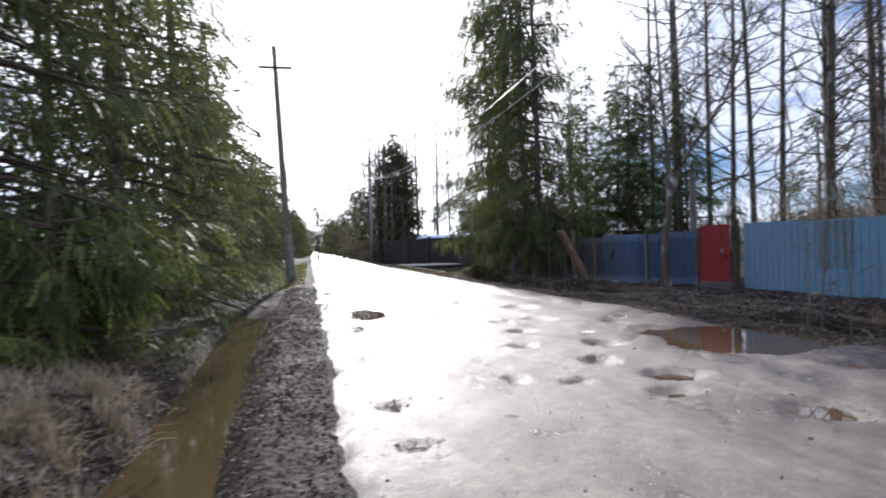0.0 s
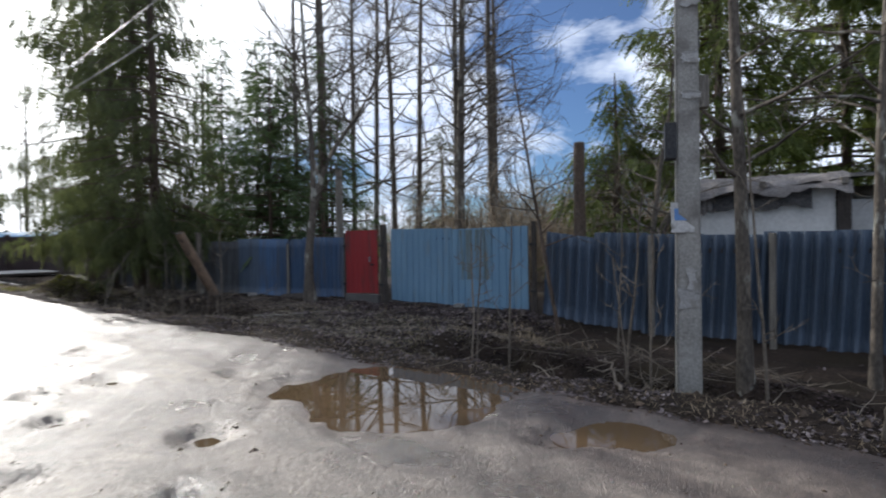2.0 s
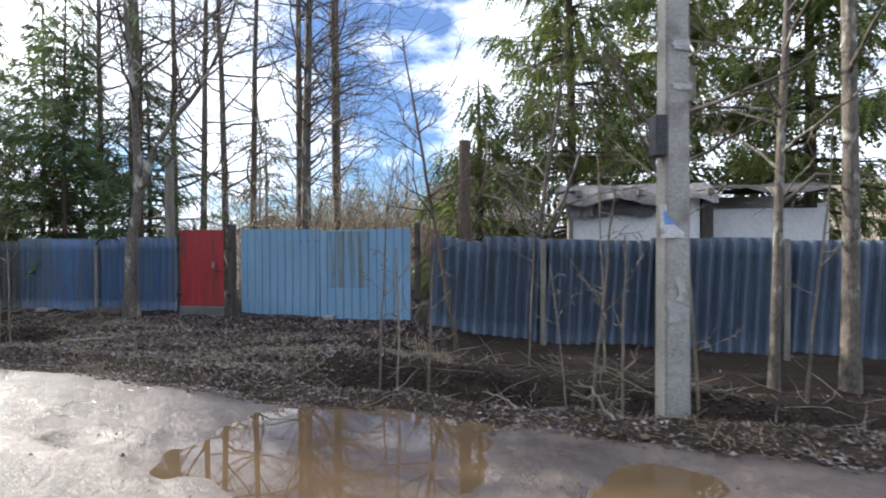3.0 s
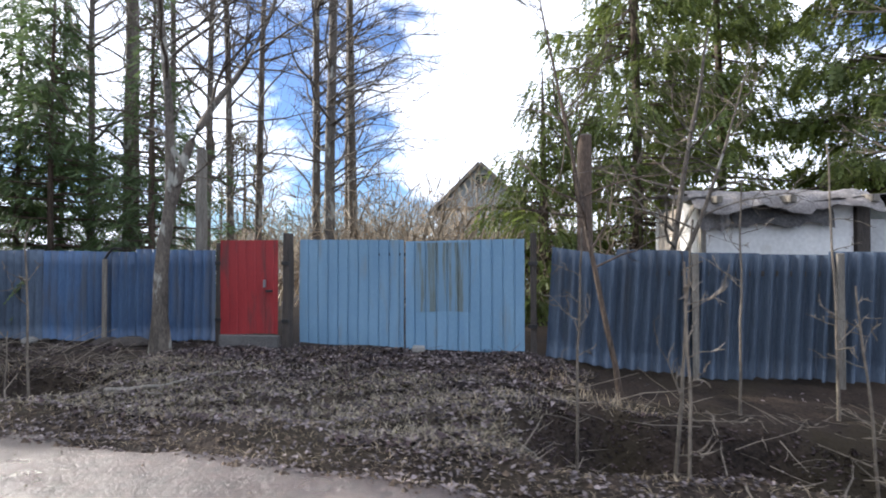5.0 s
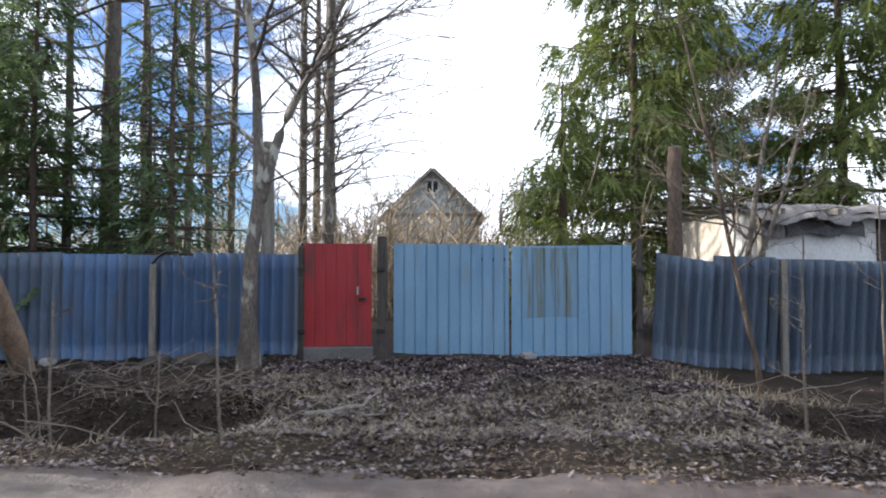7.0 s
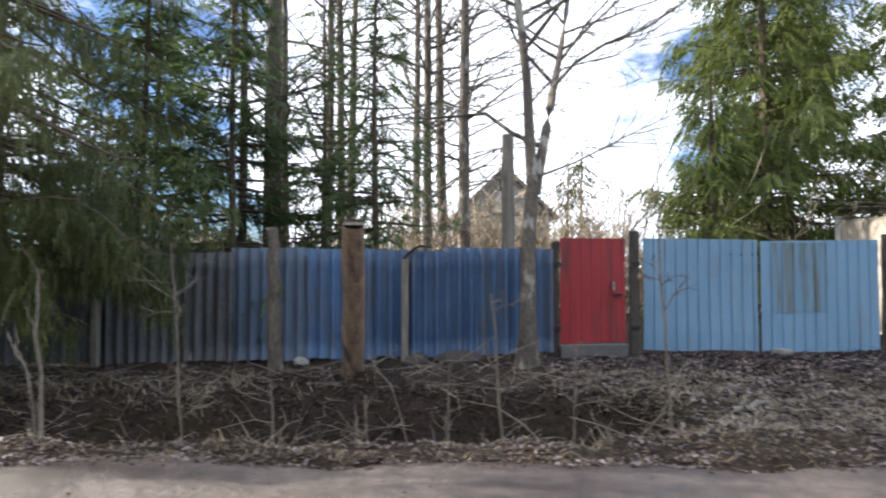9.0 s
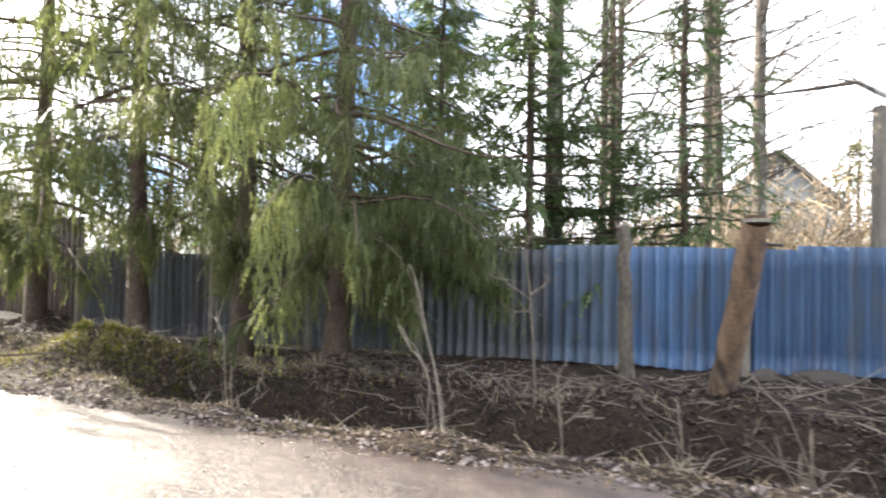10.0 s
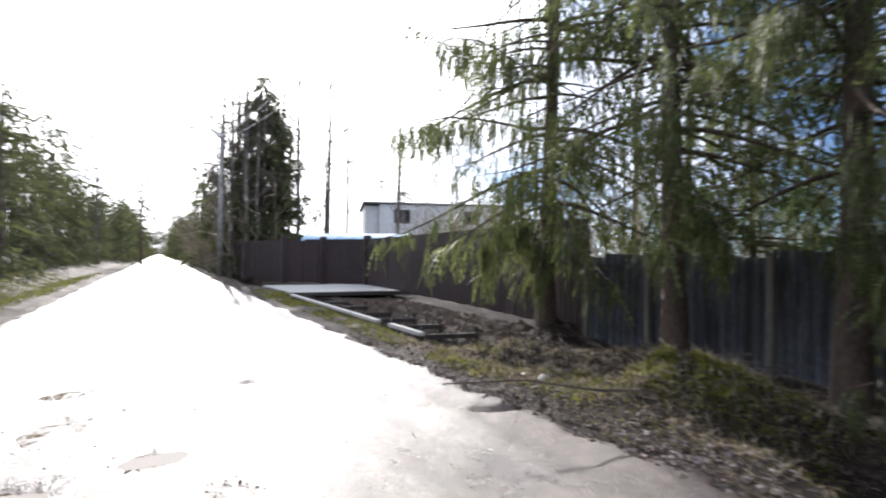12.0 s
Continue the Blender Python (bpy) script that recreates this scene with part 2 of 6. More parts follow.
M_SAPLING = material("grey_sapling_bark", (0.1, 0.08, 0.06), (0.24, 0.2, 0.155), scale=3, bump=0, vary=0.25)
M_BRUSH = material("dry_brush_twigs", (0.22, 0.17, 0.115), (0.46, 0.37, 0.26), scale=0.6, bump=0, vary=0.35, island=True)
M_OLDWOOD = material("weathered_dark_wood", (0.03, 0.025, 0.021), (0.11, 0.09, 0.075), scale=5, fine=6, bump=0.7, stretch=(6, 6, 0.6))
M_GREYWOOD = material("grey_weathered_wood", (0.12, 0.105, 0.085), (0.3, 0.27, 0.225), scale=4, fine=6, bump=0.6, stretch=(5, 5, 0.5))
M_CUTWOOD = material("peeled_trunk_wood", (0.12, 0.08, 0.055), (0.34, 0.23, 0.15), scale=4, fine=6, bump=0.7, stretch=(3, 3, 0.6), stain=(0.07, 0.055, 0.045), stain_scale=2.5)
M_GATE = material("light_blue_enamelled_steel", (0.15, 0.275, 0.4), (0.205, 0.345, 0.46), scale=2.2, fine=18, rough=(0.38, 0.6), bump=0.06, vary=0.04, stretch=(3, 3, 0.45),
                  stain=(0.2, 0.27, 0.31), stain_scale=2.4, stain_cut=(0.58, 0.74))
M_GATEPATCH = material("faded_patch", (0.12, 0.145, 0.12), (0.2, 0.27, 0.31), scale=2.2, fine=8, rough=(0.6, 0.8), bump=0.1, stretch=(6, 6, 0.35), stain=(0.17, 0.29, 0.39), stain_scale=2.2, stain_cut=(0.46, 0.58))
M_RED = material("red_painted_steel", (0.24, 0.016, 0.02), (0.36, 0.03, 0.032), scale=2.6, fine=14, rough=(0.4, 0.62), bump=0.08, stretch=(3, 3, 0.45), stain=(0.12, 0.032, 0.03), stain_scale=2.2, stain_cut=(0.54, 0.7))
M_BLUE = material("blue_corrugated_steel", (0.032, 0.072, 0.155), (0.066, 0.125, 0.22), scale=1.6, fine=16, rough=(0.42, 0.65), bump=0.08, vary=0.22, stretch=(3, 3, 0.4),
                  stain=(0.075, 0.095, 0.13), stain_scale=1.8, stain_cut=(0.5, 0.68))
M_SLATE = material("slate_blue_corrugated_sheet", (0.042, 0.062, 0.094), (0.09, 0.124, 0.17), scale=2.0, fine=14, rough=(0.5, 0.75), bump=0.15, vary=0.2, stretch=(3, 3, 0.45),
                   stain=(0.062, 0.07, 0.082), stain_scale=1.6, stain_cut=(0.55, 0.75))
M_GREYSHEET = material("old_grey_corrugated_sheet", (0.03, 0.032, 0.036), (0.15, 0.155, 0.165), scale=2.0, fine=14, rough=(0.55, 0.8), bump=0.15, vary=0.25, stretch=(3, 3, 0.45), stain=(0.06, 0.055, 0.05), stain_scale=1.6, stain_cut=(0.5, 0.66))
M_BLACKFENCE = material("dark_brown_profiled_steel", (0.028, 0.018, 0.018), (0.06, 0.036, 0.034), scale=2, rough=(0.4, 0.6), bump=0.05, vary=0.08)
M_CONCRETE = material("weathered_concrete", (0.2, 0.19, 0.17), (0.4, 0.385, 0.35), scale=2.4, fine=20, bump=0.4, bump_scale=40, stain=(0.15, 0.135, 0.12), stain_scale=2.2, dist=0.008)
M_DARKSTONE = material("dark_weathered_stone", (0.075, 0.07, 0.065), (0.17, 0.16, 0.15), scale=4, fine=10, bump=0.4)
M_SLAB = material("pale_concrete_slab", (0.3, 0.29, 0.27), (0.46, 0.45, 0.42), scale=2, fine=20, bump=0.3)
M_PLASTER = material("dirty_white_plaster", (0.66, 0.64, 0.6), (0.84, 0.82, 0.78), scale=1.6, fine=10, bump=0.25, stain=(0.5, 0.46, 0.38), stain_scale=1.3, stain_cut=(0.58, 0.76))
M_WHITE = material("white_house_render", (0.6, 0.59, 0.56), (0.8, 0.79, 0.76), scale=1.5, bump=0.1)
M_TAN = material("tan_plank_cladding", (0.4, 0.34, 0.27), (0.58, 0.51, 0.43), scale=2, bump=0.2)
M_FELT = material("torn_roofing_felt", (0.035, 0.034, 0.034), (0.11, 0.1, 0.095), scale=3, fine=8, bump=0.6, rough=(0.6, 0.85))
M_FILM = material("pale_torn_sheeting", (0.13, 0.12, 0.115), (0.34, 0.31, 0.29), scale=4, fine=8, bump=0.5, stain=(0.16, 0.14, 0.13), stain_scale=3)
M_ROOF = material("old_slate_roof", (0.13, 0.12, 0.12), (0.25, 0.24, 0.23), scale=3, bump=0.4)
M_BOARDS = material("faded_blue_grey_boards", (0.33, 0.38, 0.41), (0.5, 0.55, 0.57), scale=3, fine=9, bump=0.3, stretch=(4, 4, 0.6))
# dark rotting leaves; kept extra dark to paint the ditch's shade too
M_DARKLEAF = material("wet_dark_leaves", gloss=0.3, low=(0.016, 0.011, 0.012), high=(0.09, 0.06, 0.058), scale=4, bump=0, vary=0.6, through_light=0.05, island=True, rough=(0.4, 0.75))
M_LEAF = material("dead_leaves", gloss=0.2, low=(0.05, 0.037, 0.039), high=(0.31, 0.262, 0.25), scale=4, bump=0, vary=0.55, through_light=0.12, island=True, rough=(0.6, 0.85))
M_STRAW = material("dry_grass", gloss=0.2, low=(0.23, 0.175, 0.11), high=(0.54, 0.44, 0.31), scale=1.2, bump=0, vary=0.35, through_light=0.25, island=True)
M_HAY = material("matted_hay", gloss=0.2, low=(0.13, 0.112, 0.08), high=(0.42, 0.365, 0.27), scale=0.9, bump=0, vary=0.4, through_light=0.2, island=True)
M_GRASS = material("green_moss_and_grass", gloss=0.2, low=(0.075, 0.09, 0.018), high=(0.31, 0.29, 0.065), scale=1.5, bump=0, vary=0.4, through_light=0.3, island=True)
M_STONE = material("gravel_and_clods", gloss=0.2, low=(0.035, 0.025, 0.018), high=(0.14, 0.102, 0.073), scale=5, bump=0.4, vary=0.45, island=True)
M_PAPER = material("weathered_paper_notice", (0.3, 0.29, 0.275), (0.48, 0.47, 0.45), scale=8, bump=0.1, vary=0.3, stain=(0.26, 0.245, 0.22), stain_scale=9)
M_INK = material("printed_blue_ink", (0.1, 0.2, 0.42), (0.16, 0.3, 0.55), scale=8, bump=0)
M_DARKMETAL = material("dark_metal", (0.03, 0.03, 0.032), (0.075, 0.072, 0.07), scale=6, rough=(0.4, 0.65), bump=0.1, metal=0.6)
M_STEEL = material("galvanised_steel", (0.3, 0.31, 0.32), (0.48, 0.49, 0.5), scale=8, rough=(0.3, 0.5), bump=0.05, metal=0.8)
M_PORCELAIN = material("white_porcelain", (0.65, 0.65, 0.62), (0.78, 0.78, 0.75), scale=8, rough=(0.15, 0.25), bump=0)
M_CABLE = material("bare_aluminium_cable", (0.4, 0.4, 0.41), (0.6, 0.6, 0.6), scale=8, rough=(0.3, 0.45), bump=0, metal=0.9)
M_CANOPY = material("pale_blue_canopy_sheet", (0.2, 0.36, 0.52), (0.32, 0.5, 0.64), scale=2, rough=(0.2, 0.35), bump=0)
M_GLASS = material("dark_window_glass", (0.02, 0.024, 0.028), (0.045, 0.05, 0.055), scale=2, rough=(0.04, 0.1), bump=0)
M_WATER = water_material("muddy_puddle_water", (0.115, 0.076, 0.043), 0.015)
M_DITCHWATER = water_material("brown_ditch_water", (0.085, 0.064, 0.032), 0.05)
# near-black colour that paints the shade down in the right-hand ditch
M_DITCHSHADE = water_material("black_ditch_shade", (0.022, 0.017, 0.011), 0.06)
M_PLANK = material("pale_new_plank", (0.5, 0.46, 0.4), (0.72, 0.68, 0.62), scale=4, bump=0.2)


# ---- mesh tools ----
def mesh_of(name, verts, faces, mats, smooth=False, index=None):
    me = bpy.data.meshes.new(name)
    me.from_pydata([tuple(map(float, v)) for v in verts] if not isinstance(verts, np.ndarray) else verts.tolist(), [],
                   faces.tolist() if isinstance(faces, np.ndarray) else faces)
    for m in (mats if isinstance(mats, (list, tuple)) else [mats]):
        me.materials.append(m)
    if smooth:
        me.polygons.foreach_set("use_smooth", [True] * len(me.polygons))
    if index is not None:
        me.polygons.foreach_set("material_index", index)
    me.update()
    return me


def thing(name, place=(0, 0, 0), turn=0.0, **tags):
    ob = new(name)
    ob.matrix_world = pose(*place, 0, 0, turn)
    ob.empty_display_size = 0.2
    return tagged(ob, **tags)


def child(name, me, parent, label="", m=None):
    ob = new(name, me)
    ob.parent = parent
    if m is not None:
        ob.matrix_local = m
    if label:
        ob["label"] = label
    return ob


def part(name, bm, mat, parent, label="", smooth=False, m=None):
    """Links a bmesh as one mesh under a thing or a part."""
    me = bpy.data.meshes.new(name)
    bm.to_mesh(me)
    bm.free()
    me.materials.append(mat)
    if smooth:
        me.polygons.foreach_set("use_smooth", [True] * len(me.polygons))
    return child(name, me, parent, label, m)


def box(size, at=(0, 0, 0), bevel=0.0, bm=None, turn=None):
    """A block of that size about the middle of its base, with rounded edges."""
    out = bm or bmesh.new()
    made = bmesh.ops.create_cube(out, size=1.0)
    m = Matrix.Translation(Vector(at) + Vector((0, 0, size[2] / 2))) @ (turn or Matrix()) @ Matrix.Diagonal((*size, 1))
    bmesh.ops.transform(out, matrix=m, verts=made["verts"])
    if bevel:
        edges = list({e for v in made["verts"] for e in v.link_edges})
        bmesh.ops.bevel(out, geom=edges, offset=bevel, segments=2, affect="EDGES", profile=0.6)
    return out


def frames_along(p):
    """Two side vectors for each point of the paths p (T, N, 3)."""
    d = np.gradient(p, axis=1)
    d /= np.linalg.norm(d, axis=2, keepdims=True) + 1e-9
    ref = np.where(np.abs(d[..., 2:3]) > 0.9, np.array([1.0, 0, 0]), np.array([0, 0, 1.0]))
    u = np.cross(d, ref)
    u /= np.linalg.norm(u, axis=2, keepdims=True) + 1e-9
    return d, u, np.cross(u, d)


def tubes(p, r, sides):
    """Tapered tubes along many paths p (T, N, 3) with radii r (T, N): vertices and faces."""
    p, r = np.asarray(p, float), np.asarray(r, float)
    t, n, _ = p.shape
    _, u, w = frames_along(p)
    a = np.arange(sides) * 2 * np.pi / sides
    ring = u[:, :, None, :] * np.cos(a)[:, None] + w[:, :, None, :] * np.sin(a)[:, None]
    v = (p[:, :, None, :] + ring * r[:, :, None, None]).reshape(-1, 3)
    i = np.arange(n - 1)[:, None] * sides
    k = np.arange(sides)[None, :]
    k2 = (k + 1) % sides
    q = np.stack([i + k, i + k2, i + sides + k2, i + sides + k], -1).reshape(-1, 4)
    f = (q[None] + (np.arange(t) * n * sides)[:, None, None]).reshape(-1, 4)
    return v, f


def stack(groups):
    """Joins lists of (vertices, faces) with equal face sizes."""
    vs, fs, o = [], [], 0
    for v, f in groups:
        vs.append(v)
        fs.append(f + o)
        o += len(v)
    return np.concatenate(vs), np.concatenate(fs)


def sprays(start, way, length, width, droop, rng, seg=6):
    """Needled shoots: a curved stem with a comb of pointed needles on either side, each shoot turned its own way."""
    t = len(start)
    s = np.linspace(0, 1, seg + 1)
    p = start[:, None, :] + way[:, None, :] * (length[:, None] * s)[..., None]
    p[..., 2] -= (droop * length)[:, None] * s ** 2
    d, u, w = frames_along(p)
    turn = rng.uniform(-0.9, 0.9, t)[:, None, None]
    flat = (u * np.cos(turn) + w * np.sin(turn))[:, :-1]
    step = (length / seg)[:, None, None]
    mid = p[:, :-1] + d[:, :-1] * step * rng.uniform(0.9, 1.6, (t, seg))[..., None]
    taper = np.interp(np.linspace(0, 1, seg), [0, 0.35, 1], [0.75, 1.0, 0.4])
    wid = (width[:, None] * taper * rng.uniform(0.65, 1.25, (t, seg)))[..., None]
    tips = np.stack([mid + flat * wid, mid - flat * wid], 2)
    v = np.concatenate([p, tips.reshape(t, -1, 3)], 1)
    nv = v.shape[1]
    k = np.arange(seg)[:, None]
    f = np.stack([np.broadcast_to(k, (seg, 2)), np.broadcast_to(k + 1, (seg, 2)), seg + 1 + k * 2 + np.arange(2)[None]], -1).reshape(-1, 3)
    f = (f[None] + (np.arange(t) * nv)[:, None, None]).reshape(-1, 3)
    return v.reshape(-1, 3), f


# ---- trees ----
def spruce(place, height, radius, clear, seed, shoots, bark, needle, label, name="spruce_tree", group="", droop=0.9, sag=0.35, gap=0.32, size=1.0, power=0.8, seg=6, trunk_r=None, hang=0.0, curtain=0.0, drop=0.7, boughs=(), fat=1.0):
    """A Norway spruce: tapered trunk, whorls of sagging limbs, and needled shoots; curtain: hanging branchlets to a metre
    of limb, drop long; boughs: single long limbs as (tip in the world, height on the trunk, length that hangs)."""
    rng = np.random.default_rng(seed)
    turn = rng.uniform(0, 360)
    tree = thing(name, place, turn, label=label, category="tree", group=group)
    z = np.linspace(0, height, 12)
    r0 = trunk_r or height * 0.0115 + 0.03
    tp = np.stack([0.05 * np.sin(z * 0.5 + seed), 0.05 * np.cos(z * 0.4 + seed), z], -1)
    tr = r0 * (1 - z / height) ** 0.8 + 0.012
    tr[0] *= 1.35
    tp[0, 2] = -0.3
    v, f = tubes(tp[None], tr[None], 10)
    child("trunk", mesh_of("trunk", v, f, bark, True), tree)
    limbs_p, limbs_r, st, wy, ln, wd = [], [], [], [], [], []

    def hanging(line, count, length):
        """Branchlets that hang from a limb, dressed with short shoots down their length."""
        k = np.linspace(0, 1, len(line))
        q = rng.uniform(0.22, 1.0, count) ** 0.8
        top = np.stack([np.interp(q, k, line[:, i]) for i in range(3)], -1)
        span = np.linalg.norm(line[-1] - line[0])
        top[:, :2] += rng.normal(0, 0.09 * span, (count, 2)) * (1.15 - q)[:, None]
        fall = length * rng.uniform(0.25, 1.0, count)
        steps = 9
        z_ = (np.arange(steps)[None] + rng.uniform(0, 1, (count, steps))) / steps * fall[:, None]
        pts = np.repeat(top[:, None], steps, 1) + rng.normal(0, 0.025, (count, steps, 3))
        pts[..., 2] -= z_
        d = rng.normal(0, 0.33, (count * steps, 3))
        d[:, 2] = -1
        st.append(pts.reshape(-1, 3)), wy.append(d / np.linalg.norm(d, axis=1, keepdims=True))
        ln.append(rng.uniform(0.09, 0.19, count * steps)), wd.append(rng.uniform(0.013, 0.026, count * steps))

    for tip, start, length in boughs:
        gap_ = np.array(Matrix.Rotation(radians(-turn), 3, "Z") @ (Vector(tip) - Vector(place)))
        s = np.linspace(0, 1, 7)
        line = np.array([0, 0, start]) * (1 - s)[:, None] + gap_ * s[:, None]
        line[:, 2] += 0.5 * np.sin(s * np.pi) * s
        line[:, :2] += (rng.normal(0, 0.05, 2) * np.sin(s * np.pi)[:, None])
        limbs_p.append(line), limbs_r.append(0.035 * (1 - s * 0.85))
        hanging(line, int((24 if tip[2] > 1.7 else 38) * np.linalg.norm(gap_[:2])), length)
    h = clear
    while h < height - 0.25:
        u = h / height
        for _ in range(rng.integers(4, 7) if u < 0.9 else 3):
            a = rng.uniform(0, 2 * np.pi)
            hh = h + rng.uniform(-0.5, 0.5) * gap
            low = min(1.0, 0.5 + 0.5 * (hh - clear * 0.6) / (0.12 * height + 0.01)) if clear > 0.5 else 1.0
            L = max(0.22, radius * max(0.0, 1 - hh / height) ** power * rng.uniform(0.5, 1.15) * max(0.35, low))
            s = np.linspace(0, 1, 7)
            rise = 0.35 * u - 0.05
            out = np.array([np.cos(a), np.sin(a), 0])
            side = np.array([-np.sin(a), np.cos(a), 0])
            bz = L * (rise * s - sag * (1.25 - u) * s ** 1.6 + 0.22 * s ** 4)
            bend = rng.normal(0, 0.12) * L * s ** 2
            bp = np.array([0, 0, hh]) + out * (L * s)[:, None] + side * bend[:, None]
            bp[:, 2] += bz
            limbs_p.append(bp)
            limbs_r.append((0.012 + 0.011 * L) * (1 - s * 0.9))
            if curtain and hh < 6.5:
                hanging(bp, max(3, int(curtain * L)), drop * (0.45 + 0.55 * L / radius))
            n = max(4, int(shoots * L * (0.7 + 0.3 * L / radius)))
            ss = 1 - rng.uniform(0, 0.86, n) ** 1.25
            base = np.stack([np.interp(ss, s, bp[:, i]) for i in range(3)], -1)
            fl = rng.choice([-1.0, 1.0], n)
            reach = rng.uniform(0, 1, n) * 0.34 * L * (1.08 - ss)
            base += side * (fl * reach)[:, None] + out * (reach * 0.5)[:, None]
            base[:, 2] -= reach * 0.35 * droop
            way = out * rng.uniform(0.2, 0.9, n)[:, None] + side * (fl * rng.uniform(0.1, 0.8, n))[:, None]
            base[:, 2] -= hang * rng.uniform(0, 1, n) ** 1.6 * (0.35 + 0.65 * L / radius)
            way[:, 2] += rng.uniform(-1.2 - 2.4 * hang, 0.15 - 0.7 * hang, n) * droop
            way /= np.linalg.norm(way, axis=1, keepdims=True)
            st.append(base), wy.append(way)
            full = 1.5 if curtain and hh > 7.0 else 1.0
            ln.append(rng.uniform(0.16, 0.5, n) * size * full)
            wd.append(rng.uniform(0.03, 0.055, n) * size * full * fat)
        h += gap * rng.uniform(0.7, 1.3) * (1.15 - 0.4 * u)
    v, f = sprays(np.concatenate(st), np.concatenate(wy), np.concatenate(ln), np.concatenate(wd), droop * 0.4, rng, seg)
    v2, f2 = tubes(np.array(limbs_p), np.array(limbs_r), 4 if seg > 2 else 3)
    index = [0] * len(f) + [1] * len(f2)
    child("crown", mesh_of("crown", np.concatenate([v, v2]), f.tolist() + (f2 + len(v)).tolist(), [needle, bark], index=index), tree)
    return tree


def grow(rng, p0, d0, length, n, wander, lift):
    """One wandering path (n, 3)."""
    pts, d, p = [p0], np.array(d0, float), np.array(p0, float)
    for _ in range(n - 1):
        d = d + rng.normal(0, wander, 3) + np.array([0, 0, lift])
        d /= np.linalg.norm(d)
        p = p + d * length / (n - 1)
        pts.append(p)
    return np.array(pts)


def bare_tree(place, height, r0, seed, first=3.0, limbs=26, reach=2.6, label="", name="bare_tree", bark=None, lean=(0, 0), fork=None, twigs=8, group="", category="tree", fine=3, up=0.5, twig_mat=None, thick=1.0, leaders=(), arms=()):
    """A leafless tree: trunk, limbs, twigs and fine twigs, each tapering; leaders: stems through given points, as (points, radius); arms: long limbs likewise."""
    rng = np.random.default_rng(seed)
    tree = thing(name, place, 0, label=label, category=category, group=group)
    n = 14
    z = np.linspace(0, 1, n)
    wob = np.cumsum(rng.normal(0, 0.035, (n, 2)), 0) * min(1, height / 8)
    tp = np.stack([lean[0] * z * height + wob[:, 0] * z, lean[1] * z * height + wob[:, 1] * z, z * height], -1)
    tp[0, 2] = -0.25
    tr = r0 * (1 - 0.9 * z) ** 0.75 + 0.006
    tr[0] *= 1.3
    stems = [(tp, tr)]
    if fork:
        fz, dx, dy = fork
        k = np.linspace(0, 1, n)
        b0 = np.array([np.interp(fz, tp[:, 2], tp[:, i]) for i in range(3)])
        fp = b0 + np.stack([dx * k ** 0.7, dy * k ** 0.7, (height - fz) * 0.92 * k], -1)
        stems.append((fp, np.interp(fz, tp[:, 2], tr) * 0.8 * (1 - 0.88 * k)))

    def through_points(points, count):
        p = np.array(points, float)
        k = np.linspace(0, 1, len(p))
        q = np.linspace(0, 1, 60)
        fine_ = np.stack([np.interp(q, k, p[:, i]) for i in range(3)], -1)
        soft = np.stack([np.convolve(np.pad(fine_[:, i], 4, mode="edge"), np.ones(9) / 9, "valid") for i in range(3)], -1)
        soft[0], soft[-1] = p[0], p[-1]
        return np.stack([np.interp(np.linspace(0, 1, count), q, soft[:, i]) for i in range(3)], -1)

    if leaders:
        stems = []
        for points, radius_ in leaders:
            path = through_points(points, n)
            taper = radius_ * (1 - 0.9 * z) ** 0.8 + 0.006
            if points[0][2] < 0.1:
                taper = taper + radius_ * 0.75 * np.exp(-np.clip(path[:, 2], 0, None) / 0.22)
            stems.append((path, taper))
    v, f = tubes(np.array([s[0] for s in stems]), np.array([s[1] for s in stems]), 9)
    child("trunk", mesh_of("trunk", v, f, bark, True), tree)
    lp, lr, wp, wr, fp2, fr2 = [], [], [], [], [], []
    given = [(through_points(points, 7), radius_) for points, radius_ in arms]
    for i in range(limbs + len(given)):
        sp, sr = stems[i % len(stems)]
        lo = max(first, sp[0, 2] + 0.3)
        h = lo + (height * 0.97 - lo) * rng.uniform(0, 1) ** 0.9
        b0 = np.array([np.interp(h, sp[:, 2], sp[:, j]) for j in range(3)])
        rad = np.interp(h, sp[:, 2], sr)
        a = rng.uniform(0, 2 * np.pi)
        L = reach * rng.uniform(0.5, 1.15) * (1 - 0.6 * (h - lo) / max(0.5, height - lo))
        path = grow(rng, b0, (np.cos(a), np.sin(a), up * rng.uniform(0.3, 1.4)), L, 7, 0.16, 0.05)
        rad = min(rad * 0.55, 0.012 + 0.011 * L)
        if i >= limbs:
            path, rad = given[i - limbs]
            L = np.linalg.norm(path[-1] - path[0])
        lp.append(path)
        lr.append(rad * np.linspace(1, 0.22, 7))
        for _ in range(twigs):
            q = rng.uniform(0.25, 1.0) * 6
            k = int(min(5, q))
            b1 = path[k] + (path[k + 1] - path[k]) * (q - k)
            d = path[k + 1] - path[k]
            d = d / np.linalg.norm(d) + rng.normal(0, 0.55, 3)
            l2 = L * rng.uniform(0.18, 0.45)
            tw = grow(rng, b1, d / np.linalg.norm(d), l2, 5, 0.2, 0.04)
            wp.append(tw)
            wr.append(np.linspace(0.0065, 0.0028, 5) * thick)
            for _ in range(fine):
                k2 = rng.integers(1, 5)
                d2 = tw[k2] - tw[k2 - 1]
                d2 = d2 / (np.linalg.norm(d2) + 1e-9) + rng.normal(0, 0.5, 3)
                fp2.append(grow(rng, tw[k2], d2 / np.linalg.norm(d2), l2 * rng.uniform(0.3, 0.7), 4, 0.2, 0.02))
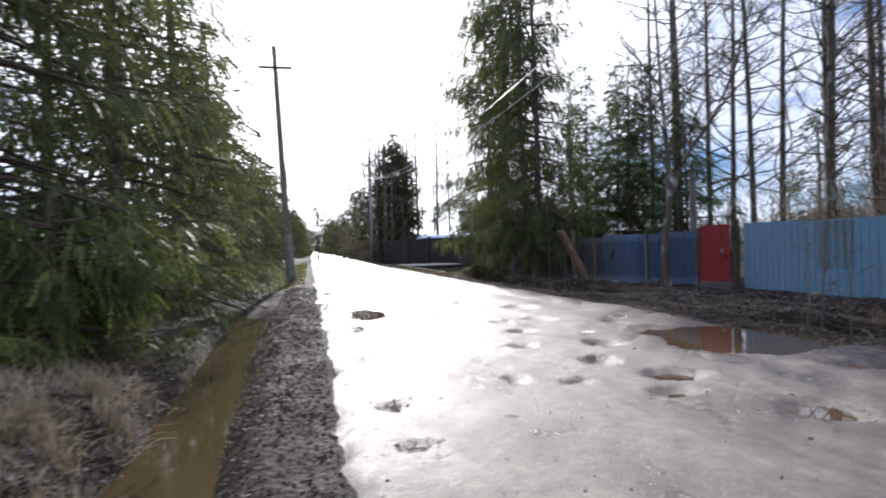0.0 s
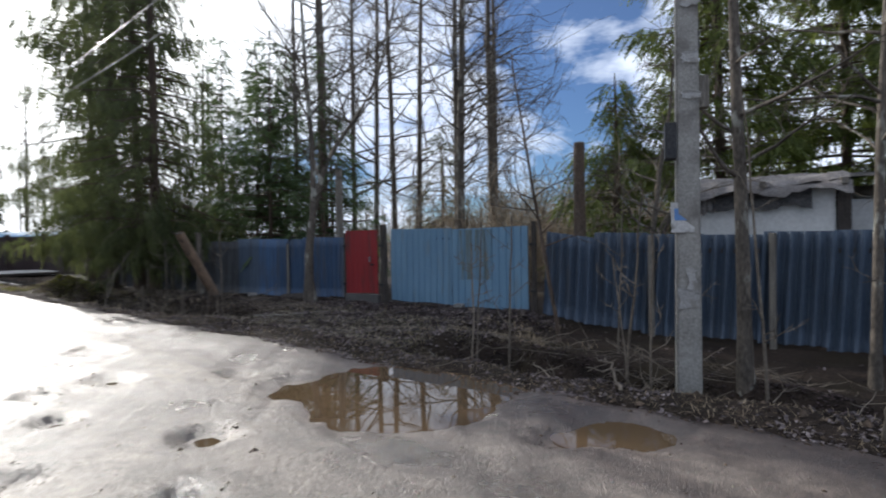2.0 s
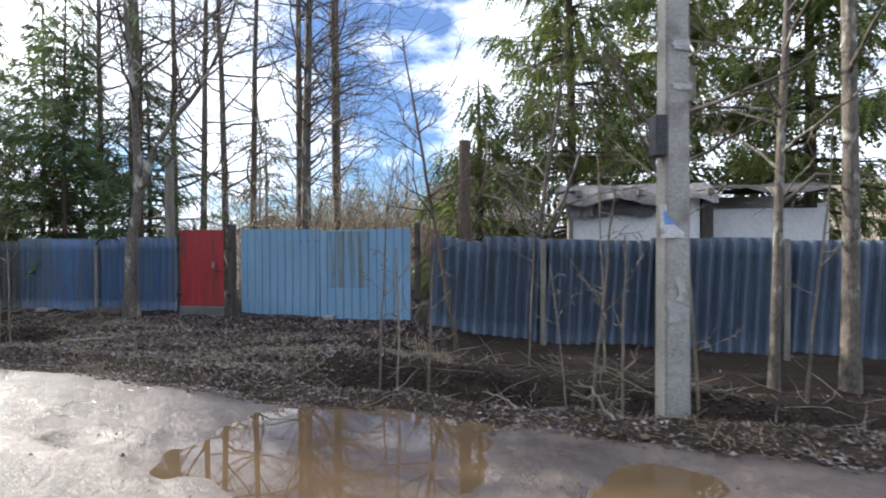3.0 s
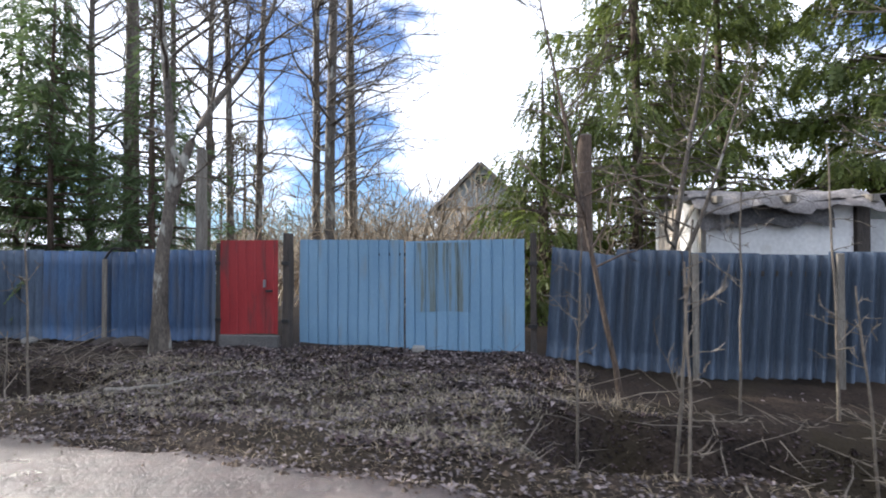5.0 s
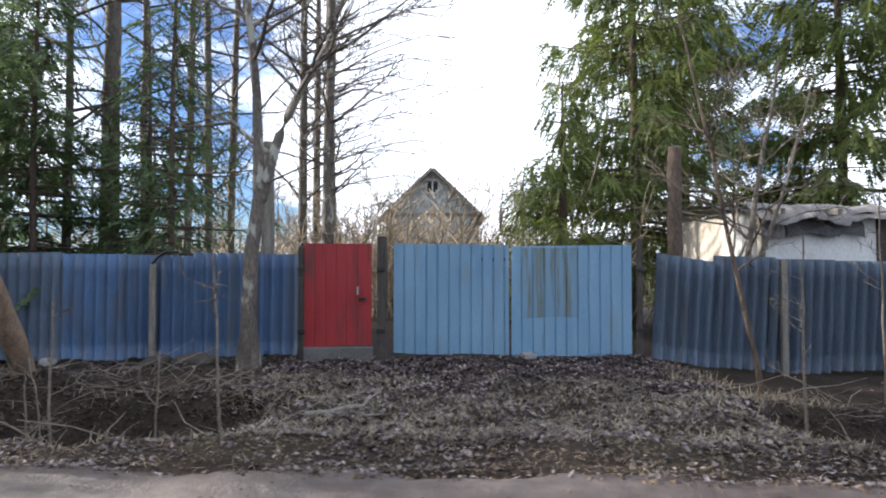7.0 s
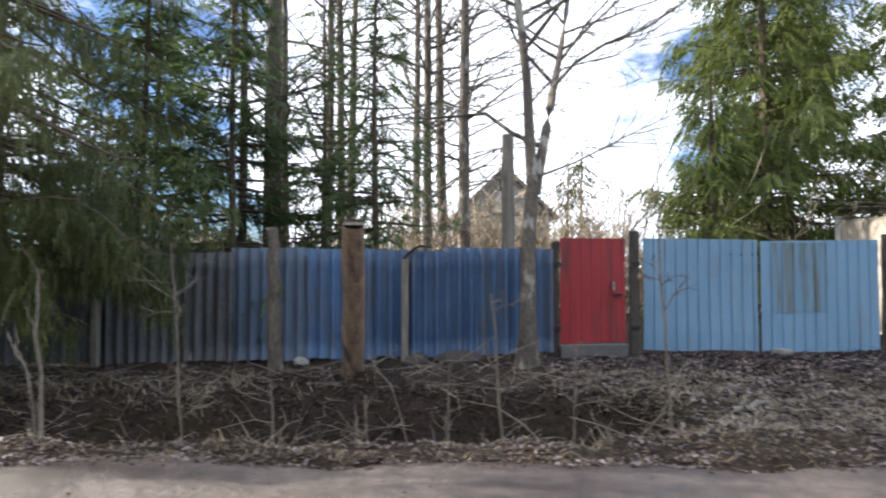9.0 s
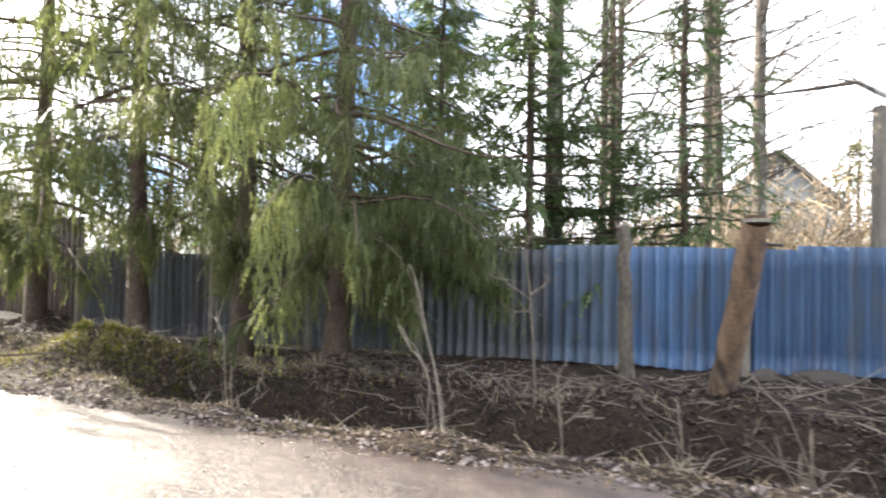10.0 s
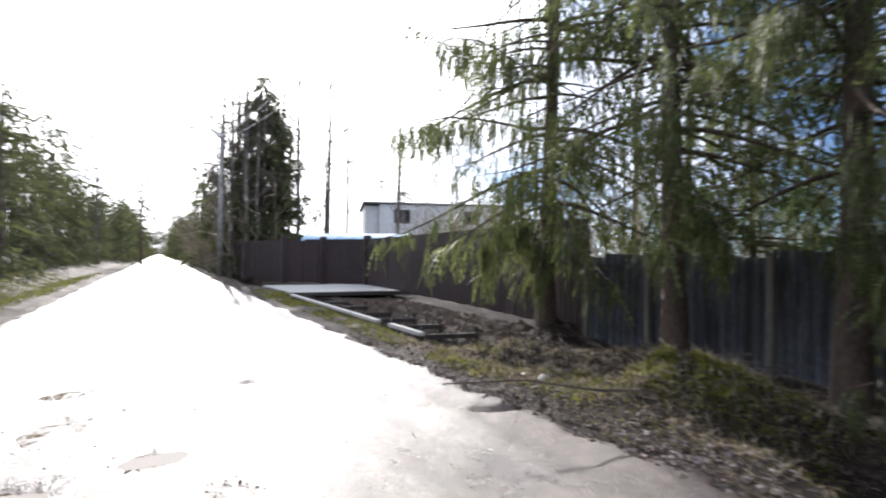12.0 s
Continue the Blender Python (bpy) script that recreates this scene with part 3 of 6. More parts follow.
                fr2.append(np.linspace(0.0038, 0.0018, 4) * thick)
    for path, rad in zip(lp, lr):
        v, f = tubes(path[None], rad[None], 5)
        child("limb", mesh_of("limb", v, f, bark, True), tree)
    if wp:
        g = [tubes(np.array(wp), np.array(wr), 3)]
        if fp2:
            g.append(tubes(np.array(fp2), np.array(fr2), 3))
        v, f = stack(g)
        child("crown", mesh_of("crown", v, f, twig_mat or M_TWIG), tree)
    return tree


# ---- plan ----
def left_edge(y):
    return 0.95 - 0.034 * y


def right_edge(y):
    return np.interp(y, [-400, 3.5, 9, 15, 22, 31, 49, 400], [23.0, 7.6, 7.25, 6.85, 6.3, 5.7, 4.85, -7.0])


FENCE_X = ([-40, 4.3, 7.54, 9.9, 13.64, 14.95, 18, 26, 28.9, 200], [21.0, 13.2, 12.6, 12.14, 11.62, 11.24, 10.9, 10.02, 9.75, 4.0])


def fence_x(y):
    return np.interp(y, *FENCE_X)


def fence_base(y):
    return np.interp(y, [-40, 4, 8.6, 9.8, 15, 18, 24, 29], [-0.4, -0.35, -0.27, 0.0, 0.02, -0.08, -0.15, -0.2])


def smooth(a, b, x):
    t = np.clip((x - a) / (b - a), 0, 1)
    return t * t * (3 - 2 * t)


def lumps(x, y, s, seed=0.0):
    """Cheap rolling noise in -1..1."""
    return (np.sin(x * s + 1.3 + seed) * np.cos(y * s * 1.17 + 0.4 + seed) + 0.6 * np.sin(x * s * 2.3 + y * s * 1.9 + seed)
            + 0.4 * np.cos(x * s * 4.1 - y * s * 3.7 + 2 * seed)) / 2.0


# potholes: place, half sizes, depth, height of the water in it (None: dry)
HOLES = [
    (6.35, 7.45, 1.05, 1.15, 0.12, -0.03), (6.1, 6.75, 0.75, 0.5, 0.1, -0.03), (6.65, 5.15, 0.42, 0.5, 0.09, -0.035), (6.3, 5.35, 0.3, 0.25, 0.07, -0.04),
    (4.25, 5.6, 0.27, 0.24, 0.09, -0.045), (3.9, 5.0, 0.22, 0.17, 0.07, -0.045), (3.89, 6.43, 0.2, 0.24, 0.08, -0.055), (4.45, 7.45, 0.24, 0.28, 0.08, -0.055),
    (4.65, 4.2, 0.26, 0.3, 0.08, -0.04), (3.23, 5.6, 0.16, 0.13, 0.06, None), (2.69, 5.85, 0.12, 0.2, 0.07, None),
    (1.44, 4.22, 0.12, 0.1, 0.06, -0.03), (1.38, 5.16, 0.12, 0.13, 0.06, -0.03), (1.22, 7.5, 0.15, 0.5, 0.07, -0.035),
    (3.79, 9.88, 0.17, 0.24, 0.06, -0.05), (3.75, 8.77, 0.18, 0.2, 0.07, -0.05), (3.32, 7.5, 0.16, 0.18, 0.06, None), (4.54, 10.07, 0.24, 0.32, 0.07, -0.05), (4.9, 12.17, 0.34, 0.4, 0.07, None),
    (3.92, 13.5, 0.2, 0.4, 0.06, None), (5.59, 9.26, 0.2, 0.25, 0.06, None), (6.0, 13.2, 0.35, 0.45, 0.06, None), (1.56, 12.3, 0.48, 1.3, 0.1, -0.035), (1.25, 10.2, 0.25, 0.8, 0.08, -0.035),
    (0.85, 14.5, 0.3, 1.9, 0.09, -0.035), (0.8, 18.5, 0.25, 1.5, 0.08, -0.035), (3.2, 11.2, 0.3, 0.35, 0.07, -0.05), (4.2, 15.2, 0.4, 0.5, 0.07, None),
    (5.72, 25.1, 0.3, 0.12, 0.07, None),
    (2.0, 27.2, 0.28, 0.3, 0.07, -0.035), (2.1, 25.85, 0.22, 0.42, 0.08, -0.03), (2.85, 24.95, 0.26, 0.2, 0.07, -0.03), (2.1, 24.4, 0.35, 0.34, 0.1, -0.03),
    (3.35, 24.2, 0.13, 0.13, 0.05, None), (3.7, 27.0, 0.22, 0.12, 0.05, None), (2.7, 28.4, 0.3, 0.25, 0.05, None), (1.5, 30.5, 0.3, 0.3, 0.06, -0.04), (2.6, 21.8, 0.3, 0.25, 0.05, None),
    (1.6, 22.8, 0.3, 0.5, 0.08, -0.035),
]


def road_z(x, y):
    mid = (left_edge(y) + right_edge(y)) / 2
    half = (right_edge(y) - left_edge(y)) / 2
    z = 0.015 + 0.022 * lumps(x, y, 0.9) + 0.012 * lumps(x, y, 2.6, 2) + 0.006 * lumps(x, y, 7.0, 4)
    z = z - 0.03 * np.exp(-((x - right_edge(y) + 1.3) / 0.35) ** 2) * smooth(7.5, 10, y) - 0.02 * np.exp(-((x - right_edge(y) + 2.9) / 0.35) ** 2) * smooth(7.5, 10, y)
    for i, (hx, hy, a, b, d, _) in enumerate(HOLES):
        q = ((x - hx) / a) ** 2 + ((y - hy) / b) ** 2
        q = q * (1 + 0.38 * lumps(x, y, 2.2 / max(a, b), i) + 0.2 * lumps(x, y, 6 / max(a, b), i + 3))
        w = np.where(q < 6, np.exp(-np.clip(q, 0, 6) ** 1.5), 0)
        z = z * (1 - 0.85 * w) - 0.8 * d * w + 0.009 * np.exp(-((q - 1.6) / 0.5) ** 2)
    e = np.minimum(x - left_edge(y), right_edge(y) - x) + 0.14 * lumps(x, y, 2.1, 5) + 0.06 * lumps(x, y, 6.5, 1)
    return np.where(e < 0.35, z - (0.35 - e) ** 2 * 1.1, z)


def ditch_mask(y):
    return (1 - smooth(8.4, 9.5, y)) + smooth(13.9, 15.2, y) * (1 - smooth(22.6, 24.0, y)) + 0.75 * smooth(28.3, 29.6, y) * (1 - smooth(39.6, 40.6, y)) + 0.5 * smooth(46.5, 48, y)


def left_ditch(y):
    return -0.24 - 0.075 * (y - 4.3)


def ground_z(x, y):
    le, re, fx = left_edge(y), right_edge(y), fence_x(y)
    z = 0.05 * lumps(x, y, 0.55) + 0.03 * lumps(x, y, 1.9, 3) + 0.012 * lumps(x, y, 6.5, 6)
    # left shoulder and ditch
    near = smooth(-6, 2, y) * (1 - smooth(13, 17, y))
    z = z - 0.55 * near * np.exp(-(np.abs(x - left_ditch(y)) / 0.39) ** 2.6)
    z = z + 0.09 * np.exp(-((x - le + 0.42) / 0.3) ** 2) * (y < 60) - 0.2 * (1 - near) * np.exp(-((x - le + 1.8) / 0.8) ** 2) + 0.25 * smooth(-1.5, -4.0, x - le)
    # right verge: rim, ditch, rise to the fence
    rim = 0.07 * np.exp(-((x - re - 0.35) / 0.3) ** 2)
    mid_ = re + np.interp(y, [9, 15, 28, 30], [1.5, 1.05, 1.05, 1.6])
    d = ditch_mask(y) * np.exp(-(np.abs(x - mid_ + 0.12 * lumps(x, y, 1.3, 2)) / (np.interp(y, [9, 15], [0.98, 0.72]) + 0.1 * lumps(x, y, 2.1, 7))) ** 6.0)
    back = fence_base(y) - 0.01
    verge = smooth(0.5, 3.6, x - re)
    z = np.where(x > re, z * 0.8 + rim - 1.05 * d + back * verge, z)
    # hummocks under the old spruces
    for hx, hy, s, hh in ((8.6, 26.2, 0.8, 0.35), (7.2, 24.5, 0.62, 0.42), (7.75, 24.1, 0.6, 0.25), (7.4, 22.9, 0.5, 0.16), (9.4, 29.4, 0.8, 0.35), (7.5, 27.6, 0.6, 0.2), (9.2, 22.1, 0.9, 0.2), (9.0, 17.4, 0.5, 0.25), (9.05, 18.4, 0.5, 0.2), (9.8, 16.3, 0.7, 0.12), (9.0, 20.2, 0.6, 0.15), (-1.35, 5.3, 0.6, 0.3), (-1.3, 4.1, 0.5, 0.2), (-1.9, 6.3, 0.6, 0.2)):
        z = z + hh * np.exp(-((x - hx) ** 2 + (y - hy) ** 2) / s ** 2) * (1 + 0.3 * lumps(x, y, 4, hx))
    # roots, holes and tufts on the rough ground beneath them
    rough = smooth(20.5, 22.5, y) * (1 - smooth(28.5, 30, y)) * smooth(0.35, 0.9, x - re) * (1 - smooth(2.4, 3.4, x - re))
    z = z + rough * (0.1 * lumps(x, y, 2.9, 5) + 0.06 * lumps(x, y, 6.3, 2) + 0.03 * lumps(x, y, 13.0, 9) - 0.04)
    # tufts and leaf heaps on the verge
    tufts = smooth(0.25, 0.7, x - re) * (1 - smooth(4.6, 5.4, x - re)) * smooth(1, 3, y) * (1 - smooth(21, 23, y))
    z = z + tufts * (0.035 * lumps(x, y, 3.3, 1) + 0.018 * lumps(x, y, 5.6, 6))
    # bed under the road
    under = smooth(0.12, 0.5, x - le) * smooth(0.12, 0.5, re - x)
    return z * (1 - under) - 0.34 * under


def sheet(xs, ys, fz):
    gx, gy = np.meshgrid(xs, ys)
    v = np.stack([gx, gy, fz(gx, gy)], -1).reshape(-1, 3)
    nx, ny = len(xs), len(ys)
    i = (np.arange(ny - 1)[:, None] * nx + np.arange(nx - 1)[None]).reshape(-1, 1)
    return v, np.concatenate([i, i + 1, i + nx + 1, i + nx], 1)


def graded(cuts):
    return np.unique(np.round(np.concatenate([np.arange(a, b, s) for a, b, s in cuts]), 4))


# ---- ground and road ----
xs = graded([(-1500, -60, 120), (-60, -8, 4), (-8, -3, 0.5), (-3, 1.2, 0.1), (1.2, 4.6, 0.4), (4.6, 11.5, 0.1), (11.5, 16, 0.4), (16, 60, 4), (60, 1501, 120)])
ys = graded([(-1500, -60, 120), (-60, -4, 4), (-4, 2, 0.5), (2, 33, 0.12), (33, 60, 0.5), (60, 160, 5), (160, 1601, 120)])
v, f = sheet(xs, ys, ground_z)
tagged(new("ground", mesh_of("ground", v, f, M_GROUND, True)), "dark leaf-strewn soil with muddy ditches beside the road", "ground", kind="structure")

# the road is laid out across its width, so that its edges follow it
ks = np.linspace(-0.02, 1.02, 116)
ry = graded([(-60, -2, 2), (-2, 2, 0.25), (2, 33, 0.065), (33, 60, 0.3), (60, 160, 3), (160, 420, 20)])
gk, gy = np.meshgrid(ks, ry)
gx = left_edge(gy) + gk * (right_edge(gy) - left_edge(gy))
v = np.stack([gx, gy, road_z(gx, gy)], -1).reshape(-1, 3)
i = (np.arange(len(ry) - 1)[:, None] * len(ks) + np.arange(len(ks) - 1)[None]).reshape(-1, 1)
f = np.concatenate([i, i + 1, i + len(ks) + 1, i + len(ks)], 1)
tagged(new("road", mesh_of("road", v, f, M_ROAD, True)), "wet grey-brown dirt road full of potholes", "road", kind="structure")

for count, (hx, hy, a, b, d, level) in enumerate(HOLES):
    if level is None:
        continue
    bm = bmesh.new()
    bmesh.ops.create_circle(bm, cap_ends=True, segments=28, radius=1)
    bmesh.ops.transform(bm, matrix=Matrix.Diagonal((a * 1.25, b * 1.25, 1, 1)), verts=bm.verts)
    me = bpy.data.meshes.new("puddle")
    bm.to_mesh(me)
    bm.free()
    me.materials.append(M_WATER)
    ob = new("puddle", me)
    ob.location = (hx, hy, level - 0.0012 * (count % 7))
    tagged(ob, "still muddy brown puddle in a pothole of the road", "puddle", "puddles in the road", "structure")

wy = np.linspace(-2, 14.5, 60)
wc = left_ditch(wy)
v = np.concatenate([np.stack([wc - 0.75, wy, np.full(60, -0.25)], -1), np.stack([wc + 0.75, wy, np.full(60, -0.25)], -1)])
f = np.array([[k, 60 + k, 61 + k, k + 1] for k in range(59)])
tagged(new("ditch_water", mesh_of("ditch_water", v, f, M_DITCHWATER)), "shallow brown water standing in the roadside ditch", "water", kind="structure")
# added dark sheets that stand in for the shade deep in the ditch
for y0, y1 in ((-3, 8.9), (14.6, 23.2)):
    wy = np.linspace(y0, y1, 40)
    wc = right_edge(wy) + (1.5 if y0 < 0 else 1.05)
    v = np.concatenate([np.stack([wc - 0.9, wy, np.full(40, -0.86)], -1), np.stack([wc + 0.9, wy, np.full(40, -0.86)], -1)])
    f = np.array([[k, 40 + k, 41 + k, k + 1] for k in range(39)])
    tagged(new("ditch_water", mesh_of("ditch_water", v, f, M_DITCHSHADE)), "dark glossy sheet standing in for shade at the bottom of a steep ditch", "water", kind="structure")


# ---- fence, gate and wicket ----
def wave_sheet(name, a, b, z0, z1, mat, parent, pitch=0.115, depth=0.022, label="", ribbed=False, sag=0.0, tilt=0.0, seed=0, warped=1.0, lean=0.0):
    """One profiled sheet that stands from a to b (x, y): a rolled wave or trapezoid ribs, 3 mm thick."""
    a, b = np.array(a, float), np.array(b, float)
    L = np.linalg.norm(b - a)
    d = (b - a) / L
    n = np.array([-d[1], d[0]])
    if ribbed:
        s, o, k = [], [], 0.0
        while k < L - 1e-6:
            for q, h in ((0.0, 0), (0.80, 0), (0.86, 1), (0.94, 1), (0.999, 0)):
                s.append(min(L, k + q * pitch)), o.append(h * depth)
            k += pitch
        s, o = np.array(s + [L]), np.array(o + [0.0])
    else:
        s = np.linspace(0, L, max(8, int(L / pitch * 8)))
        o = depth * np.sin(s / pitch * 2 * np.pi + seed)
    rng = np.random.default_rng(seed + 11)
    zs = np.linspace(0, 1, 7)
    rows = []
    for q in zs:
        z = z0 + (z1 - z0) * q + tilt * (s / L - 0.5) + sag * np.sin(s / L * np.pi) * (1 - q)
        warp = warped * 0.012 * np.sin(s * 2.1 + seed) * np.sin(q * 5 + seed) + warped * rng.normal(0, 0.0015)
        if q == 0:
            z = z + 0.012 * np.sin(s * 5 + seed)
        rows.append(np.stack([a[0] + d[0] * (s + lean * q) + n[0] * (o + warp), a[1] + d[1] * (s + lean * q) + n[1] * (o + warp), z], -1))
    v = np.concatenate(rows)
    m = len(s)
    f = np.concatenate([[[r * m + k, r * m + k + 1, (r + 1) * m + k + 1, (r + 1) * m + k] for k in range(m - 1)] for r in range(len(zs) - 1)])
    back = v.copy()
    back[:, 0] -= n[0] * 0.003
    back[:, 1] -= n[1] * 0.003
    nv = len(v)
    rim = [[k, k + 1, nv + k + 1, nv + k] for k in range(m - 1)] + [[(len(zs) - 1) * m + k, (len(zs) - 1) * m + k + 1, nv + (len(zs) - 1) * m + k + 1, nv + (len(zs) - 1) * m + k] for k in range(m - 1)]
    f = np.concatenate([f, f[:, ::-1] + nv, np.array(rim)])
    return child(name, mesh_of(name, np.concatenate([v, back]), f, mat, not ribbed), parent, label)


def on_fence(y, off=0.0):
    return (float(fence_x(y)) + off, y)


# south run: slate-blue sheets on wooden posts
run = thing("corrugated_fence", label="slate-blue corrugated sheet fence standing behind the ditch", category="fence")
y, k = 9.62, 0
while y > -4.5:
    y2 = y - 0.93
    za, zb = float(fence_base(y)), float(fence_base(y2))
    top = 1.56 + 0.03 * math.sin(k * 1.7) - 0.006 * k
    wave_sheet("sheet", on_fence(y, 0.012 * (k % 2)), on_fence(y2 - 0.05, 0.012 * (k % 2)), (za + zb) / 2 + 0.05 + 0.03 * math.sin(k * 2.3), top, M_SLATE, run, 0.186, 0.056, tilt=(zb - za) * 0.7, seed=k, lean=0.1 if k < 8 else 0.03)
    if k % 2 == 1:
        part("post", box((0.09, 0.09, 1.98), (*on_fence(y2 - 0.24, -0.085), -0.45), 0.012), M_GREYWOOD, run, "weathered wooden post")
    y, k = y2, k + 1
part("rail", box((0.05, 14.3, 0.08), (0, 0, 0), 0.008), M_OLDWOOD, run, m=pose(float(fence_x(2.5)) + 0.1, 2.5, 1.2, 0, 0, 10.6))

# north run: blue corrugated steel, then old dark sheets with pale posts
run = thing("corrugated_fence", label="blue corrugated steel fence with rust and scratches", category="fence")
y, k = 15.02, 0
while y < 19.2:
    y2 = y + (0.52 if k == 0 else 1.04)
    zb = float(fence_base((y + y2) / 2))
    # the last blue sheet is slate, painting in the shade of the boughs
    wave_sheet("sheet", on_fence(y, 0.012 * (k % 2)), on_fence(y2 + 0.05, 0.012 * (k % 2)), zb + 0.06 + 0.02 * math.sin(k * 3.1), 1.6 + 0.02 * math.sin(k * 2.1), M_BLUE if k < 4 else M_SLATE, run, 0.173, 0.036, seed=k, tilt=0.02 * math.sin(k))
    if k in (1, 3, 5, 7):
        part("post", box((0.08, 0.08, 1.75), (*on_fence(y2, 0.07), -0.25), 0.01), M_OLDWOOD, run, "wooden post")
    y, k = y2, k + 1
part("board", box((0.03, 0.1, 1.5), (*on_fence(17.2, -0.065), -0.05), 0.006), M_GREYWOOD, run, "pale grey upright board")
for zz in (0.35, 1.25):
    part("rail", box((0.05, 5.2, 0.07), (0, 0, 0), 0.008), M_OLDWOOD, run, m=pose(float(fence_x(17.6)) + 0.12, 17.6, zz, 0, 0, 6.4))
run = thing("corrugated_fence", label="old dark grey corrugated sheet fence with pale posts under spruces", category="fence")
while y < 28.85:
    y2 = min(28.9, y + 0.98)
    zb = float(fence_base((y + y2) / 2))
    wave_sheet("sheet", on_fence(y, 0.012 * (k % 2)), on_fence(y2 + 0.04, 0.012 * (k % 2)), zb + 0.05 + 0.03 * math.sin(k * 3.1), float(np.interp(y, [19, 24, 26], [1.58, 1.5, 1.42])) + 0.03 * math.sin(k * 2.1), M_GREYSHEET, run, 0.163, 0.036, seed=k, tilt=0.04 * math.sin(k * 2))
    if k % 2 == 0:
        part("post", box((0.1, 0.1, 1.78), (*on_fence(y2, -0.07), -0.3), 0.012), M_GREYWOOD, run, "pale grey post")
    y, k = y2, k + 1

# gate
GATE_S, GATE_N = (12.12, 9.93), (11.63, 13.62)
mid = ((GATE_S[0] + GATE_N[0]) / 2 + 0.01, (GATE_S[1] + GATE_N[1]) / 2 + 0.04)
gate = thing("double_gate", label="closed light-blue profiled steel double gate between dark posts", category="gate")
gl = wave_sheet("gate_leaf", GATE_N, (mid[0], mid[1] + 0.02), 0.05, 1.765, M_GATE, gate, 0.175, 0.02, ribbed=True, tilt=-0.02, seed=2)
gr = wave_sheet("gate_leaf", (mid[0] - 0.02, mid[1] - 0.02), GATE_S, 0.02, 1.745, M_GATE, gate, 0.175, 0.02, ribbed=True, tilt=0.03, seed=5, warped=0)


def along(q, off):
    d = Vector((GATE_S[0] - GATE_N[0], GATE_S[1] - GATE_N[1]))
    n = Vector((-d.y, d.x)).normalized()
    return (GATE_N[0] + d.x * q + n.x * off, GATE_N[1] + d.y * q + n.y * off)


gate_turn = math.degrees(math.atan2(GATE_N[1] - GATE_S[1], GATE_N[0] - GATE_S[0])) - 90
_d = (Vector(GATE_S) - Vector((mid[0] - 0.02, mid[1] - 0.02))).normalized()
_a = Vector((mid[0] - 0.026, mid[1] - 0.02)) + _d * 0.175
_b = _a + _d * 0.875
wave_sheet("faded_panel", _a, _b, 0.62, 1.71, M_GATEPATCH, gate, 0.175, 0.02, "faded grey rectangular patch on the leaf", ribbed=True, seed=5, warped=0)
for q, zz in ((0.25, 0.25), (0.25, 1.5), (0.75, 0.25), (0.75, 1.5)):
    part("gate_rail", box((0.04, 1.78, 0.05), (0, 0, 0), 0.006), M_DARKMETAL, gate, m=pose(*along(q, 0.05), zz, 0, 0, gate_turn))
part("lock_stone", box((0.22, 0.2, 0.09), (0, 0, 0), 0.03), M_CONCRETE, gate, "pale stone propping the leaf", m=pose(*along(0.56, -0.12), 0.0, 0, 0, 20))


def old_post(place, height, size, label):
    post = thing("gate_post", place, 0, label=label, category="post")
    bm = box((size, size, height + 0.35), (0, 0, -0.35), 0.016)
    bmesh.ops.subdivide_edges(bm, edges=[e for e in bm.edges if abs(e.verts[0].co.z - e.verts[1].co.z) > 0.5], cuts=6)
    rng = random.Random(int(height * 100))
    for vtx in bm.verts:
        vtx.co.x += rng.uniform(-0.008, 0.008)
        vtx.co.y += rng.uniform(-0.008, 0.008)
    part("shaft", bm, M_OLDWOOD, post)
    for z in (0.4, 1.35):
        part("hinge", box((0.03, 0.14, 0.06), (-size / 2 - 0.012, 0, z), 0.006), M_DARKMETAL, post, "rusty iron hinge")
    return post


old_post((11.53, 13.78, 0), 1.88, 0.13, "blackened square timber gate post beside the red door")
old_post((12.16, 9.8, 0), 1.85, 0.085, "dark square timber gate post at the end of the fence")
old_post((11.3, 14.98, 0), 1.72, 0.1, "thin dark timber post hinging the red door")

door = thing("wicket_door", label="closed red painted steel wicket door with a handle", category="door")
wave_sheet("door_leaf", (11.24, 14.92), (11.46, 13.93), 0.2, 1.765, M_RED, door, 0.16, 0.006, ribbed=True, seed=4)
part("kick_board", box((0.1, 1.05, 0.2), (0, 0, 0), 0.015), M_DARKSTONE, door, "dark grey stone threshold", m=pose(11.36, 14.42, -0.02, 0, 0, 12.5))
part("handle", box((0.05, 0.03, 0.13), (11.36, 14.12, 0.98), 0.008), M_STEEL, door, "steel pull handle")
part("latch", box((0.04, 0.12, 0.04), (11.38, 14.05, 0.9), 0.006), M_DARKMETAL, door)

# ---- trees behind and before the fence ----
spruce_label = "tall dark green spruce with hanging needled boughs"
OLD_BOUGHS = (
    ((7.0, 27.4, 2.2), (7.3, 28.6, 1.5), (7.9, 27.8, 1.1), (5.75, 29.0, 3.2), (6.3, 28.3, 4.5)),
    ((7.2, 25.0, 2.6), (8.1, 24.7, 1.5)),
    ((6.9, 23.5, 3.2), (7.3, 22.6, 1.9), (8.0, 23.2, 1.3)),
    ((6.0, 21.25, 2.75), (6.2, 20.85, 1.75), (7.2, 20.6, 1.5), (8.3, 19.7, 1.6), (8.0, 20.4, 1.1), (8.8, 20.2, 2.2), (7.4, 21.6, 1.2), (9.3, 19.9, 1.3), (8.6, 20.9, 0.9), (9.0, 19.6, 1.0), (9.9, 20.0, 1.7), (10.0, 20.8, 1.2)),
)
